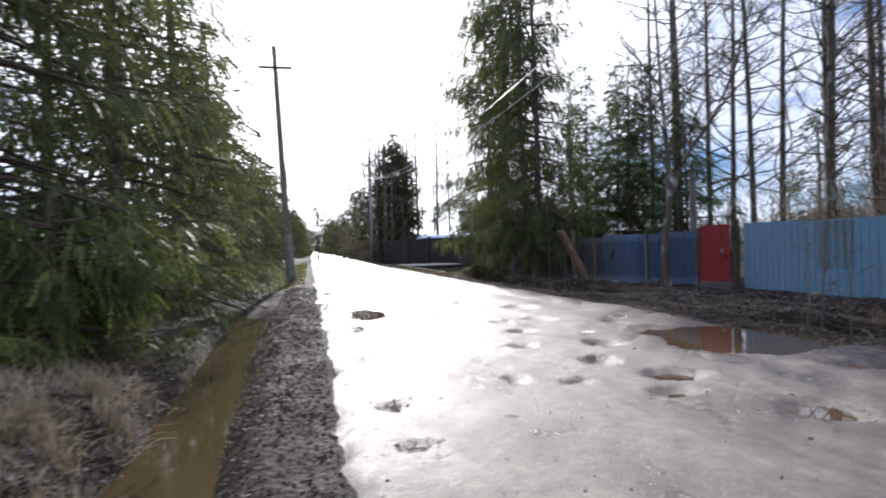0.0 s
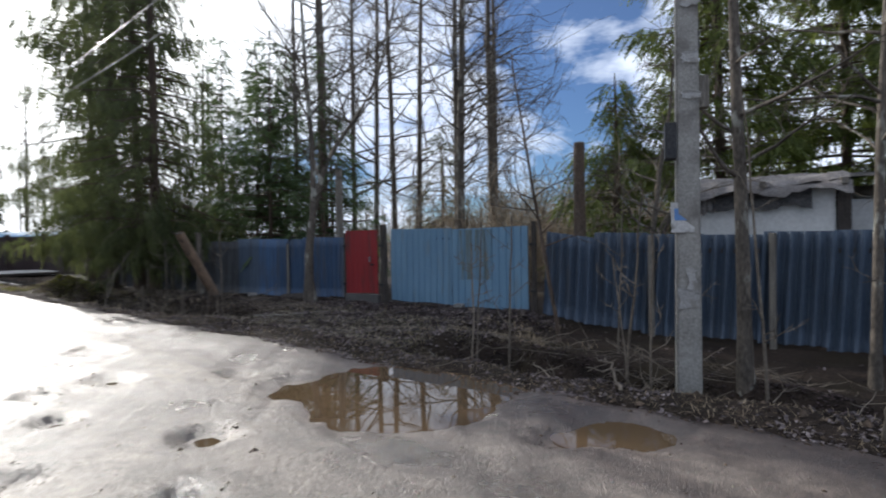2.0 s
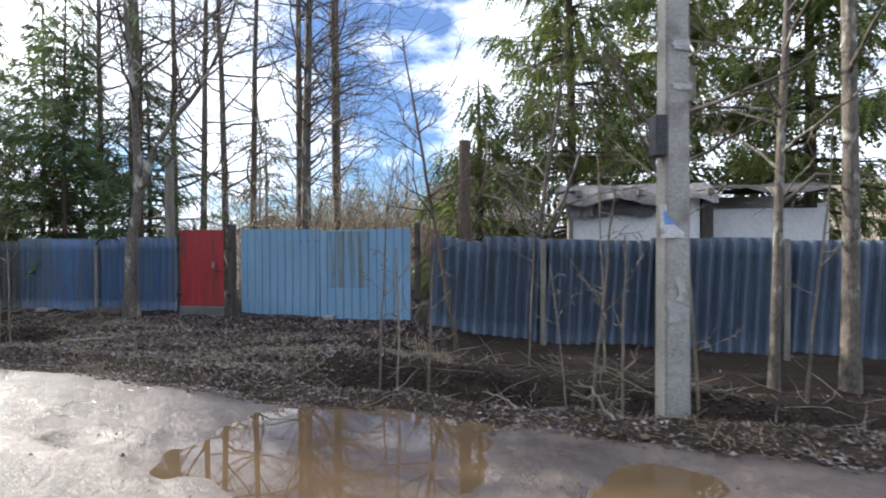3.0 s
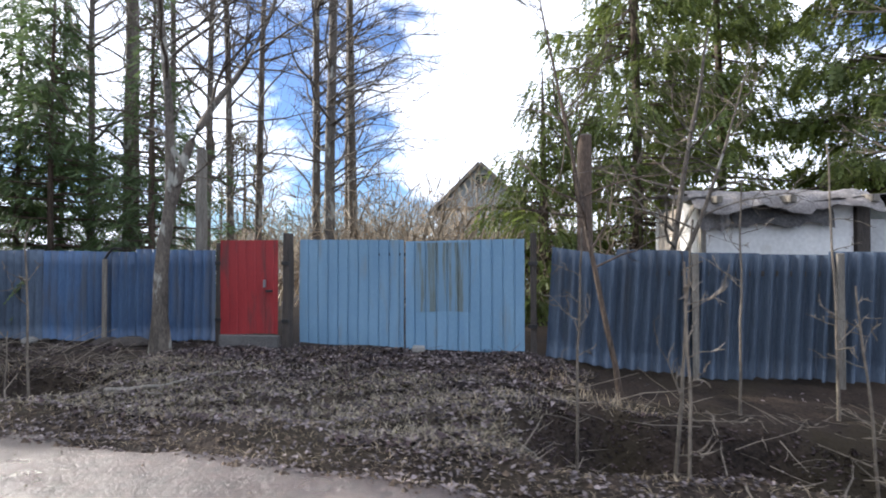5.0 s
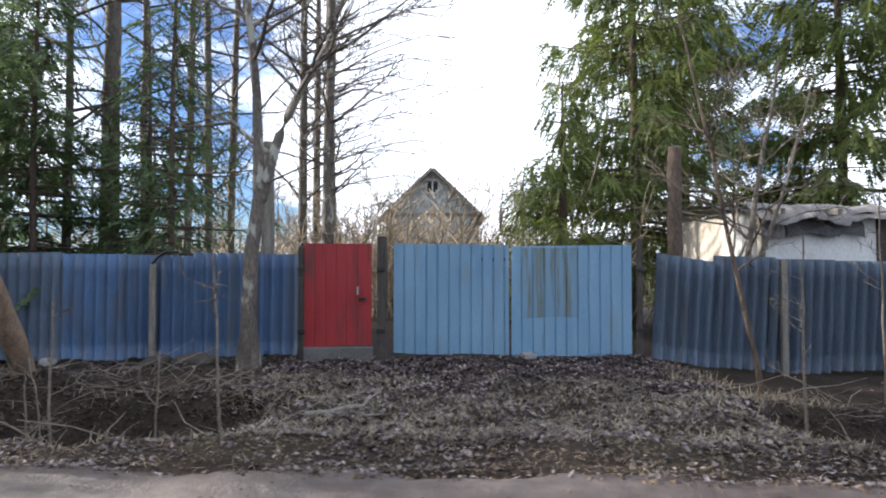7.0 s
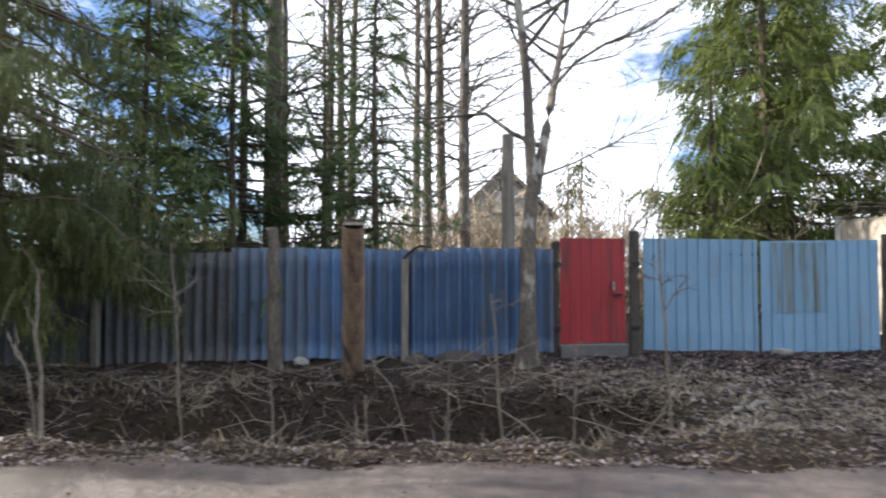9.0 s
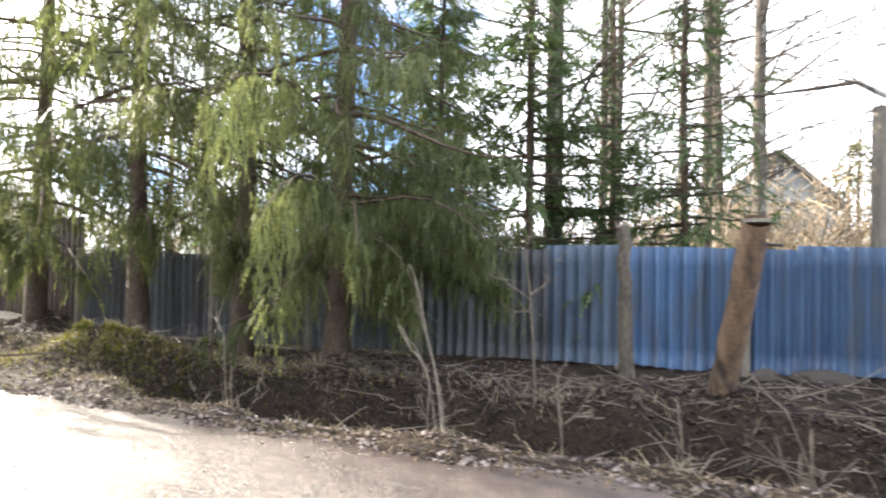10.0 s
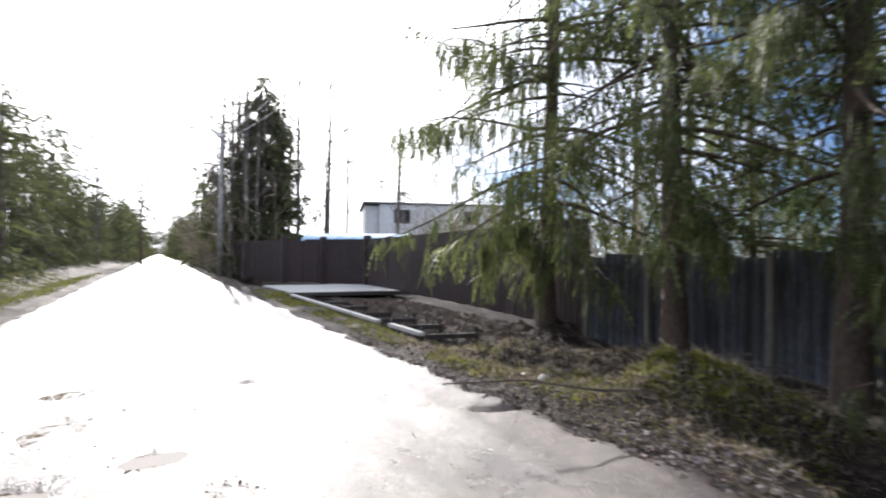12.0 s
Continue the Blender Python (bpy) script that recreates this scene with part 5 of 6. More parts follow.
canopy = thing("carport_canopy", (11.6, 49.5, 0), -35, label="pale blue curved carport canopy behind the dark fence", category="canopy")
a = np.linspace(0.15, np.pi - 0.15, 14)
v = np.concatenate([np.stack([np.full(14, x), -2.0 * np.cos(a), 2.0 + 0.5 * np.sin(a)], -1) for x in (-2.6, 2.6)] + [np.stack([np.full(14, x), -2.0 * np.cos(a), 1.97 + 0.5 * np.sin(a)], -1) for x in (-2.6, 2.6)])
f = np.array([[k, k + 1, 15 + k, 14 + k] for k in range(13)] + [[28 + k + 1, 28 + k, 42 + k, 43 + k] for k in range(13)])
child("roof_sheet", mesh_of("roof_sheet", v, f, M_CANOPY, True), canopy)
for x in (-2.5, 2.5):
    for y in (-1.9, 1.9):
        part("post", box((0.08, 0.08, 2.15), (x, y, -0.05), 0.008), M_DARKMETAL, canopy)

plank = thing("ditch_board", label="pale board lining the edge of the dug ditch", category="board")
for y0, y1 in ((29.9, 31.4), (32.0, 40.3)):
    yy = (y0 + y1) / 2
    part("board", box((0.12, y1 - y0, 0.07), (0, 0, -0.06), 0.008), M_PLANK, plank, m=pose(float(right_edge(yy)) + 1.12, yy, 0.02, 0, 0, 2.5))
for k, y in enumerate((30.2, 31.6, 33.0, 34.5, 36.2, 38.0)):
    brace = thing("timber_brace", (float(right_edge(y)) + 1.15, y, 0.0), -8 + 5 * math.sin(k * 2), label="dark timber brace with stakes across the ditch", category="timber", group="timber braces in the ditch")
    part("beam", box((1.15, 0.1, 0.09), (0.62, 0, -0.14), 0.012), M_OLDWOOD, brace)
    for x in (0.1, 1.15):
        part("stake", box((0.07, 0.07, 0.75), (x, 0.08, -0.68), 0.01), M_OLDWOOD, brace)

# ---- undergrowth, saplings and fallen wood on the verge ----
def gz(x, y):
    return float(ground_z(np.array(float(x)), np.array(float(y))))


saplings = ((7.75, 14.35, 2.0, 0.014), (9.15, 8.79, 2.6, 0.017), (8.88, 7.97, 2.9, 0.022), (7.27, 16.97, 1.0, 0.016), (7.45, 15.75, 2.1, 0.015), (7.8, 16.3, 1.5, 0.012), (8.0, 15.2, 1.6, 0.011),
            (7.3, 17.7, 1.3, 0.012), (7.7, 18.7, 1.5, 0.013), (8.2, 5.95, 2.9, 0.018), (8.15, 5.6, 2.2, 0.014), (9.3, 6.3, 2.4, 0.013), (8.0, 7.85, 2.2, 0.012), (10.4, 3.9, 3.2, 0.02),
            (10.9, 6.2, 3.0, 0.018), (10.0, 5.0, 3.6, 0.022), (10.6, 7.2, 2.6, 0.015), (6.95, 21.9, 1.3, 0.008), (7.3, 16.9, 1.2, 0.01), (8.4, 19.2, 1.7, 0.013), (7.5, 20.0, 1.3, 0.011))
for n, (px, py, hh, rr) in enumerate(saplings):
    bare_tree((px, py, gz(px, py) + 0.02), hh, rr * 0.65, 200 + n, first=0.45, limbs=7, reach=0.7, twigs=3, fine=1, label="thin leafless sapling growing on the verge", name="sapling", bark=M_SAPLING, group="saplings on the verge",
              lean=(0.06 * math.sin(n * 2.1), 0.08 * math.cos(n * 1.7)), category="sapling", twig_mat=M_SAPLING)
bare_tree((11.0, 8.45, gz(11.0, 8.45)), 5.2, 0.032, 250, first=1.6, limbs=16, reach=1.9, twigs=6, label="slender dark leafless tree leaning before the slate fence", name="young_tree", bark=M_BARK_SPRUCE, lean=(0.0, 0.22))
bare_tree((10.1, 5.27, gz(10.1, 5.27)), 8.6, 0.085, 251, first=2.0, limbs=22, reach=2.0, twigs=7, label="young leafless alder beside the concrete pole", name="young_tree", bark=M_BARK_ALDER, lean=(0.0, 0.025))
bare_tree((11.25, 4.15, gz(11.25, 4.15)), 9.0, 0.06, 252, first=2.0, limbs=24, reach=2.2, twigs=7, label="slim leafless tree standing before the slate fence", name="young_tree", bark=M_BARK_ALDER, lean=(0.0, -0.03))
bare_tree((11.4, 3.3, gz(11.4, 3.3)), 13.0, 0.1, 253, first=3.5, limbs=24, reach=2.2, twigs=7, label="pale mossy alder trunk before the slate fence", name="alder_tree", bark=M_BARK_ALDER)
bare_tree((13.2, 8.0, 0), 5.0, 0.055, 254, first=1.3, limbs=22, reach=2.2, twigs=7, label="branchy leafless bush tree beside the shed", name="young_tree", bark=M_BARK_ALDER, lean=(0.02, -0.12), fork=(1.2, 0.1, -1.2))


def stick(points, r0, label, mat, name="fallen_branch", forks=2, seed=0):
    rng = np.random.default_rng(seed)
    p = np.array(points, float)
    s = np.linspace(0, 1, 9)
    t = np.linspace(0, 1, len(p))
    c = np.stack([np.interp(s, t, p[:, i]) for i in range(3)], -1) + rng.normal(0, 0.012, (9, 3))
    paths, rad = [c], [r0 * (1 - 0.7 * s)]
    for _ in range(forks):
        k = rng.integers(2, 7)
        d = (c[k + 1] - c[k - 1]) + rng.normal(0, 0.12, 3)
        d /= np.linalg.norm(d)
        L = np.linalg.norm(c[-1] - c[0]) * rng.uniform(0.2, 0.45)
        q = c[k] + d * (L * s)[:, None] + np.cumsum(rng.normal(0, 0.01, (9, 3)), 0)
        paths.append(q), rad.append(r0 * 0.5 * (1 - 0.75 * s))
    v, f = tubes(np.array(paths), np.array(rad), 6)
    return tagged(new(name, mesh_of(name, v, f, mat, True)), label, "branch")


def lie(x, y, up=0.03):
    return (x, y, gz(x, y) + up)


stick([lie(8.1, 13.75), lie(8.45, 13.25, 0.05), lie(9.35, 13.25)], 0.035, "pale broken branch lying on dead leaves by the gate", M_GREYWOOD, forks=1, seed=3)
stick([lie(8.15, 13.6), lie(8.2, 13.0, 0.04)], 0.025, "pale broken branch lying on dead leaves by the gate", M_GREYWOOD, forks=0, seed=4)
stick([lie(6.9, 19.45, 0.1), (7.35, 19.9, 0.7), (7.9, 20.4, 1.35)], 0.022, "bare grey stick leaning out of the ditch", M_SAPLING, seed=5)
stick([lie(6.95, 19.5, 0.1), (7.15, 19.8, 0.4), (7.45, 20.3, 0.75)], 0.018, "bare grey stick leaning out of the ditch", M_SAPLING, seed=6)
stick([lie(7.0, 21.9, 0.0), (7.0, 22.1, 0.5), (7.3, 22.6, 0.95)], 0.01, "bare grey stick leaning out of the ditch", M_SAPLING, forks=4, seed=7)
for n in range(16):
    rg = random.Random(300 + n)
    px, py = rg.uniform(7.2, 9.2), rg.choice((rg.uniform(3, 9), rg.uniform(14.6, 21.5), rg.uniform(14.6, 21.5)))
    dx, dy = rg.uniform(-0.7, 0.7), rg.uniform(-0.9, 0.9)
    stick([lie(px, py, 0.02), (px + dx * 0.5, py + dy * 0.5, gz(px + dx * 0.5, py + dy * 0.5) + rg.uniform(0.1, 0.35)), (px + dx, py + dy, gz(px + dx, py + dy) + rg.uniform(0.1, 0.6))], rg.uniform(0.009, 0.018),
          "bare dry stick caught in the ditch", M_SAPLING, seed=n)

# hose, stones and a stick
s = np.linspace(0, 1, 12)
hose = np.stack([np.full(12, float(fence_x(17.1)) - 0.06), 17.25 - 0.45 * s, 1.42 + 0.24 * np.sin(np.clip(s * 1.5, 0, 1) * np.pi / 2) - 0.03 * s], -1)
v, f = tubes(hose[None], np.full((1, 12), 0.02), 8)
tagged(new("garden_hose", mesh_of("garden_hose", v, f, M_DARKMETAL, True)), "short black rubber hose hooked over the blue fence", "hose")


def lump(place, size, seed, label, mat):
    """A broken, rounded stone."""
    rg_ = random.Random(seed)
    bm = bmesh.new()
    bmesh.ops.create_icosphere(bm, subdivisions=2, radius=0.5)
    for vtx in bm.verts:
        k_ = 1 + 0.16 * math.sin(vtx.co.x * 7 + seed) * math.cos(vtx.co.y * 6 - seed) + rg_.uniform(-0.06, 0.06)
        vtx.co = Vector((vtx.co.x * size[0] * k_, vtx.co.y * size[1] * k_, vtx.co.z * size[2] * k_))
    me = bpy.data.meshes.new("stone")
    bm.to_mesh(me)
    bm.free()
    me.materials.append(mat)
    ob = new("stone", me)
    ob.matrix_world = pose(*place, 0, 0, seed * 37)
    return tagged(ob, label, "stone")


lump(lie(8.05, 18.35, 0.12), (0.3, 0.34, 0.36), 2, "pale broken concrete lump in the ditch side", M_SLAB)
lump(lie(10.6, 18.65, 0.04), (0.22, 0.34, 0.16), 3, "grey flat stone at the foot of the blue fence", M_CONCRETE)
lump(lie(10.75, 16.4, 0.06), (0.4, 0.7, 0.26), 5, "dark rotten lump of timber under the blue fence", M_OLDWOOD)
lump(lie(10.8, 17.0, 0.05), (0.35, 0.5, 0.22), 7, "dark rotten lump of timber under the blue fence", M_OLDWOOD)
lump(lie(6.45, 25.55, 0.03), (0.13, 0.17, 0.11), 4, "grey stone lying at the road edge by the ditch", M_CONCRETE)
stick([lie(8.5, 9.55, 0.06), lie(8.62, 9.1, 0.06), lie(8.75, 8.55, 0.12)], 0.012, "pale thin stick lying over the ditch edge", M_GREYWOOD, forks=0, seed=21)

# ---- scattered litter: leaves, dry grass, moss, gravel ----
RNG = np.random.default_rng(77)


def scatter_leaves(name, x, y, z, size, mat, label, lift=0.012):
    """Curled four-sided leaves, each bent along its middle."""
    n = len(x)
    a, c = RNG.uniform(0, 2 * np.pi, n), RNG.uniform(-0.2, 0.9, n)
    s = RNG.uniform(0.6, 1.25, n) * size
    d = np.stack([np.cos(a), np.sin(a), RNG.normal(0, 0.3, n)], -1)
    w = np.stack([-np.sin(a), np.cos(a), RNG.normal(0, 0.3, n)], -1)
    p = np.stack([x, y, z + lift], -1)
    up = np.array([0, 0, 1.0])
    tip, tail = p + d * s[:, None], p - d * s[:, None] * 0.9
    l = p + w * (s * 0.6)[:, None] + up * (c * s * 0.6)[:, None]
    r = p - w * (s * 0.6)[:, None] + up * (c * s * 0.6)[:, None]
    v = np.stack([tail, l, tip, r], 1).reshape(-1, 3)
    k = np.arange(n)[:, None] * 4
    f = np.concatenate([k + np.array([[0, 2, 1]]), k + np.array([[0, 3, 2]])])
    return tagged(new(name, mesh_of(name, v, f, mat)), label, "litter", kind="stuff")


def scatter_blades(name, x, y, z, length, width, mat, label, flat=0.6, category="grass"):
    """Bent grass blades of two faces each."""
    n = len(x)
    a = RNG.uniform(0, 2 * np.pi, n)
    L = RNG.uniform(0.5, 1.2, n) * length
    d = np.stack([np.cos(a), np.sin(a), np.zeros(n)], -1)
    w = np.stack([-np.sin(a), np.cos(a), np.zeros(n)], -1) * (width * RNG.uniform(0.6, 1.2, n))[:, None]
    p = np.stack([x, y, z - 0.01], -1)
    lay = RNG.uniform(flat - 0.35, flat + 0.35, n)
    m = p + d * (L * 0.5 * lay)[:, None] + np.array([0, 0, 1.0]) * (L * 0.5 * np.clip(1 - lay * 0.75, 0.12, 1))[:, None]
    t = p + d * (L * lay)[:, None] + np.array([0, 0, 1.0]) * (L * np.clip(1 - lay, 0.06, 1) * 0.8)[:, None]
    v = np.stack([p - w, p + w, m - w * 0.7, m + w * 0.7, t], 1).reshape(-1, 3)
    k = np.arange(n)[:, None] * 5
    f = np.concatenate([k + np.array([[0, 1, 3]]), k + np.array([[0, 3, 2]]), k + np.array([[2, 3, 4]])])
    return tagged(new(name, mesh_of(name, v, f, mat)), label, category, kind="stuff")


def spread(n, y0, y1, a, b, side="right", clump=0.0):
    y = RNG.uniform(y0, y1, n)
    e = right_edge(y) if side == "right" else left_edge(y)
    x = e + RNG.uniform(a, b, n)
    if clump:
        keep = lumps(x, y, 1.7, 3) + 0.5 * lumps(x, y, 4.3, 8) + RNG.normal(0, 0.25, n) > clump
        x, y = x[keep], y[keep]
    if side == "right":
        z = ground_z(x, y)
        keep = (z > -0.22) | (RNG.uniform(0, 1, len(x)) < 0.06)
        x, y = x[keep], y[keep]
    inside = (x > left_edge(y) - 0.02) & (x < right_edge(y) + 0.02)
    return x, y, np.where(inside, np.maximum(ground_z(x, y), road_z(x, y)), ground_z(x, y))


def in_ditch(n, y0, y1, a, b):
    """Places on the steep ditch sides and bottom."""
    y = RNG.uniform(y0, y1, n)
    x = right_edge(y) + RNG.uniform(a, b, n)
    return x, y, ground_z(x, y)


def fallen_twigs(name, x, y, z, length, mat, label):
    """Thin crooked twigs lying about, three-sided."""
    n = len(x)
    a, L = RNG.uniform(0, 2 * np.pi, n), length * np.exp(RNG.normal(0, 0.5, n))
    s = np.linspace(0, 1, 4)
    d = np.stack([np.cos(a), np.sin(a), RNG.uniform(-0.1, 0.5, n)], -1)
    p = np.stack([x, y, z + 0.015], -1)[:, None] + d[:, None] * (L[:, None] * s)[..., None] + np.cumsum(RNG.normal(0, 0.02, (n, 4, 3)) * L[:, None, None] * 2, 1)
    v, f = tubes(p, np.linspace(1, 0.4, 4)[None] * (0.003 + 0.006 * L)[:, None], 3)
    return tagged(new(name, mesh_of(name, v, f, mat)), label, "twigs", kind="stuff")


# ditch leaves, with the shade of the trench put into their dark colour
scatter_leaves("leaf_litter", *in_ditch(9000, 2.5, 9.2, 0.4, 2.7), 0.028, M_DARKLEAF, "wet dark leaves matted in the ditch")
scatter_leaves("leaf_litter", *in_ditch(11000, 14.2, 24.2, 0.3, 2.3), 0.028, M_DARKLEAF, "wet dark leaves matted in the ditch")
scatter_leaves("leaf_litter", *spread(22000, 2.5, 22, 0.1, 5.0, clump=-0.05), 0.027, M_DARKLEAF, "dark purple-brown rotting leaves over the verge")
scatter_blades("dry_grass", *in_ditch(3000, 14.2, 21.6, 0.2, 2.1), 0.3, 0.004, M_STRAW, "dry grass hanging down the ditch sides", 0.7)
fallen_twigs("twigs", *in_ditch(700, 2.5, 9.2, 0.3, 3.4), 0.3, M_SAPLING, "dry twigs fallen into the ditch")
fallen_twigs("twigs", *in_ditch(1000, 14.0, 22.0, 0.2, 3.0), 0.3, M_SAPLING, "dry twigs fallen into the ditch")
fallen_twigs("twigs", *in_ditch(600, 21.0, 29.5, 0.4, 3.4), 0.24, M_TWIG, "dead spruce twigs on the hummocks")
fallen_twigs("twigs", *in_ditch(250, 9.0, 14.0, 0.4, 4.4), 0.2, M_TWIG, "small dry twigs on the verge before the gate")
scatter_leaves("leaf_litter", *spread(18000, 2.5, 22, 0.1, 5.2, clump=0.32), 0.027, M_LEAF, "brown and pale dead leaves lying over the verge")
scatter_leaves("leaf_litter", *spread(11000, 2.5, 30, -0.3, 0.75, clump=-0.3), 0.026, M_LEAF, "brown and pale dead leaves along the road edge")
scatter_leaves("leaf_litter", *spread(5000, 2.4, 14, -0.95, 0.05, "left", -0.2), 0.02, M_LEAF, "dead leaves trodden into the muddy shoulder")
scatter_leaves("leaf_litter", *spread(5000, 3.0, 12, -4.2, -1.4, "left"), 0.03, M_LEAF, "dead leaves on the ditch bank under spruces")
scatter_leaves("leaf_litter", *in_ditch(14000, 20.5, 29.5, 0.3, 3.6), 0.026, M_DARKLEAF, "dark rotting leaves and needles under the spruces")
scatter_leaves("leaf_litter", *spread(8000, 21, 31, 0.3, 4.0, clump=0.1), 0.023, M_LEAF, "brown dead leaves under the spruces")
scatter_blades("dry_grass", *spread(16000, 8.8, 15.2, 0.15, 4.6, clump=0.3), 0.17, 0.004, M_STRAW, "flattened straw-coloured dry grass on the verge", 0.72)
scatter_blades("dry_grass", *spread(26000, 8.9, 14.8, 0.3, 3.1, clump=-0.15), 0.17, 0.006, M_HAY, "matted pale hay-coloured grass before the gate", 0.72)
scatter_leaves("leaf_litter", *spread(6000, 9.0, 15.2, 0.3, 4.8, clump=0.0), 0.034, M_LEAF, "large curled brown and pale leaves before the gate", 0.02)
scatter_leaves("leaf_litter", *spread(7000, 9.0, 15.2, 0.2, 4.8, clump=0.05), 0.04, M_DARKLEAF, "large wet purple-brown leaves before the gate", 0.025)
scatter_leaves("leaf_litter", *spread(9000, 9.2, 15, 2.4, 4.8), 0.028, M_DARKLEAF, "dark purple-brown leaves heaped along the gate")
scatter_blades("green_grass", *spread(9000, 9.0, 14.8, 0.5, 3.4, clump=0.2), 0.09, 0.004, M_GRASS, "thin new green grass among the hay", 0.6)
scatter_blades("dry_grass", *in_ditch(3500, 18.5, 25.0, 0.2, 2.4), 0.26, 0.005, M_HAY, "tangled pale grass on the ditch sides", 0.6)
scatter_blades("dry_grass", *spread(14000, 2.5, 31, -0.2, 1.0, clump=0.0), 0.14, 0.003, M_STRAW, "straw-coloured dry grass along the road edge", 0.8)
scatter_blades("dry_grass", *spread(11000, 21.5, 29.5, 0.15, 2.6, clump=0.0), 0.22, 0.0045, M_STRAW, "dry grass over the mossy hummocks", 0.7)
scatter_blades("dry_grass", *spread(3500, 7.6, 9.8, 1.2, 3.6, clump=0.1), 0.32, 0.004, M_STRAW, "dry grass hanging over the ditch bank", 0.6)
scatter_blades("dry_grass", *spread(8000, 3.0, 9, -3.9, -1.5, "left", 0.3), 0.36, 0.0045, M_STRAW, "matted dry grass on the ditch bank", 0.75)
scatter_blades("green_grass", *spread(13000, 21.0, 28.5, 0.1, 2.8, clump=0.3), 0.11, 0.006, M_GRASS, "yellow-green moss and short grass on the hummocks", 0.5)
scatter_blades("green_grass", *spread(13000, 24.5, 42, 0.05, 1.2, clump=-0.15), 0.15, 0.011, M_GRASS, "short green grass along the road edge", 0.5)
scatter_blades("green_grass", *spread(22000, 22, 60, -5.0, -0.25, "left", -0.2), 0.2, 0.016, M_GRASS, "green grass on the verge under the trees", 0.5)
scatter_blades("green_grass", *spread(5000, 3, 12, -1.0, -0.55, "left", 0.1), 0.07, 0.004, M_GRASS, "sparse green grass at the ditch edge", 0.5)
scatter_blades("green_grass", *spread(6000, 3.4, 14, -3.4, -1.6, "left", 0.25), 0.1, 0.004, M_GRASS, "green grass and moss on the ditch bank", 0.5)
x, y = RNG.normal(7.3, 0.36, 15000), RNG.normal(24.5, 0.45, 15000)
scatter_blades("moss", x, y, ground_z(x, y), 0.07, 0.008, M_GRASS, "bright yellow-green moss cushion on a hummock", 0.35, "moss")
x, y = RNG.normal(7.9, 0.6, 13000), RNG.normal(24.6, 1.2, 13000)
keep = lumps(x, y, 2.9, 5) > 0.05
x, y = x[keep], y[keep]
scatter_blades("moss", x, y, ground_z(x, y), 0.06, 0.008, M_GRASS, "olive moss and short grass over the roots", 0.4, "moss")
x, y, z = in_ditch(3500, 20.0, 25.0, 0.25, 2.2)
keep = lumps(x, y, 2.4, 4) > 0.1
x, y, z = x[keep], y[keep], z[keep]
scatter_blades("green_grass", x, y, z, 0.16, 0.006, M_GRASS, "green grass hanging into the end of the ditch", 0.6)
x, y = RNG.normal(8.3, 0.16, 500), RNG.normal(5.35, 0.2, 500)
scatter_blades("green_grass", x, y, ground_z(x, y), 0.17, 0.014, M_GRASS, "tuft of fresh green weeds at the foot of the pole", 0.5)


x, y = RNG.normal(-1.3, 0.4, 9000), RNG.normal(5.0, 0.8, 9000)
keep = (x < left_ditch(y) - 0.3) & (lumps(x, y, 3.7, 2) + 0.4 * lumps(x, y, 9.0, 5) > 0.12)
x, y = x[keep], y[keep]
scatter_blades("dry_grass", x, y, ground_z(x, y), 0.42, 0.005, M_STRAW, "tussocks of dry grass heaped on the ditch bank", 0.55)


def scatter_stones(name, x, y, z, size, mat, label):
    n = len(x)
    base = np.array([[1, 0, 0], [0, 1, 0], [-1, 0, 0], [0, -1, 0], [0, 0, 0.75], [0, 0, -0.5]], float)
    s = size * np.exp(RNG.normal(0, 0.45, n))
    a = RNG.uniform(0, 2 * np.pi, n)
    b = base[None] * (1 + RNG.uniform(-0.35, 0.35, (n, 6, 3))) * s[:, None, None]
    ca, sa = np.cos(a)[:, None], np.sin(a)[:, None]
    v = np.stack([b[..., 0] * ca - b[..., 1] * sa + x[:, None], b[..., 0] * sa + b[..., 1] * ca + y[:, None], b[..., 2] + z[:, None]], -1).reshape(-1, 3)
    tri = np.array([[0, 1, 4], [1, 2, 4], [2, 3, 4], [3, 0, 4]])
    f = (tri[None] + (np.arange(n) * 6)[:, None, None]).reshape(-1, 3)
    return tagged(new(name, mesh_of(name, v, f, mat)), label, "gravel", kind="stuff")


scatter_stones("gravel", *spread(5500, 2.2, 20, -0.85, 0.12, "left"), 0.014, M_STONE, "dark clods and gravel on the road shoulder")
scatter_stones("gravel", *spread(8000, 2.4, 30, -0.4, 0.6), 0.013, M_STONE, "dirt clods along the road edge")
y = RNG.uniform(2.6, 30, 3600)
x = left_edge(y) + RNG.uniform(0.0, 1, 3600) * (right_edge(y) - left_edge(y))
scatter_stones("gravel", x, y, road_z(x, y), 0.007, M_STONE, "loose pebbles on the road")
hx, hy, ha, hb = (np.array([h[i] for h in HOLES if h[2] < 0.5]) for i in range(4))
k = RNG.integers(0, len(hx), 3400)
a, q = RNG.uniform(0, 2 * np.pi, 3400), np.abs(RNG.normal(1.05, 0.28, 3400))
x, y = hx[k] + np.cos(a) * ha[k] * q, hy[k] + np.sin(a) * hb[k] * q
scatter_stones("gravel", x, y, road_z(x, y), 0.006, M_STONE, "small dark stones washed out round the potholes")
x, y = RNG.uniform(7.0, 10.2, 5000), RNG.uniform(29.5, 40.5, 5000)
scatter_stones("gravel", x, y, ground_z(x, y), 0.035, M_STONE, "dug brown clods of earth beside the ditch")

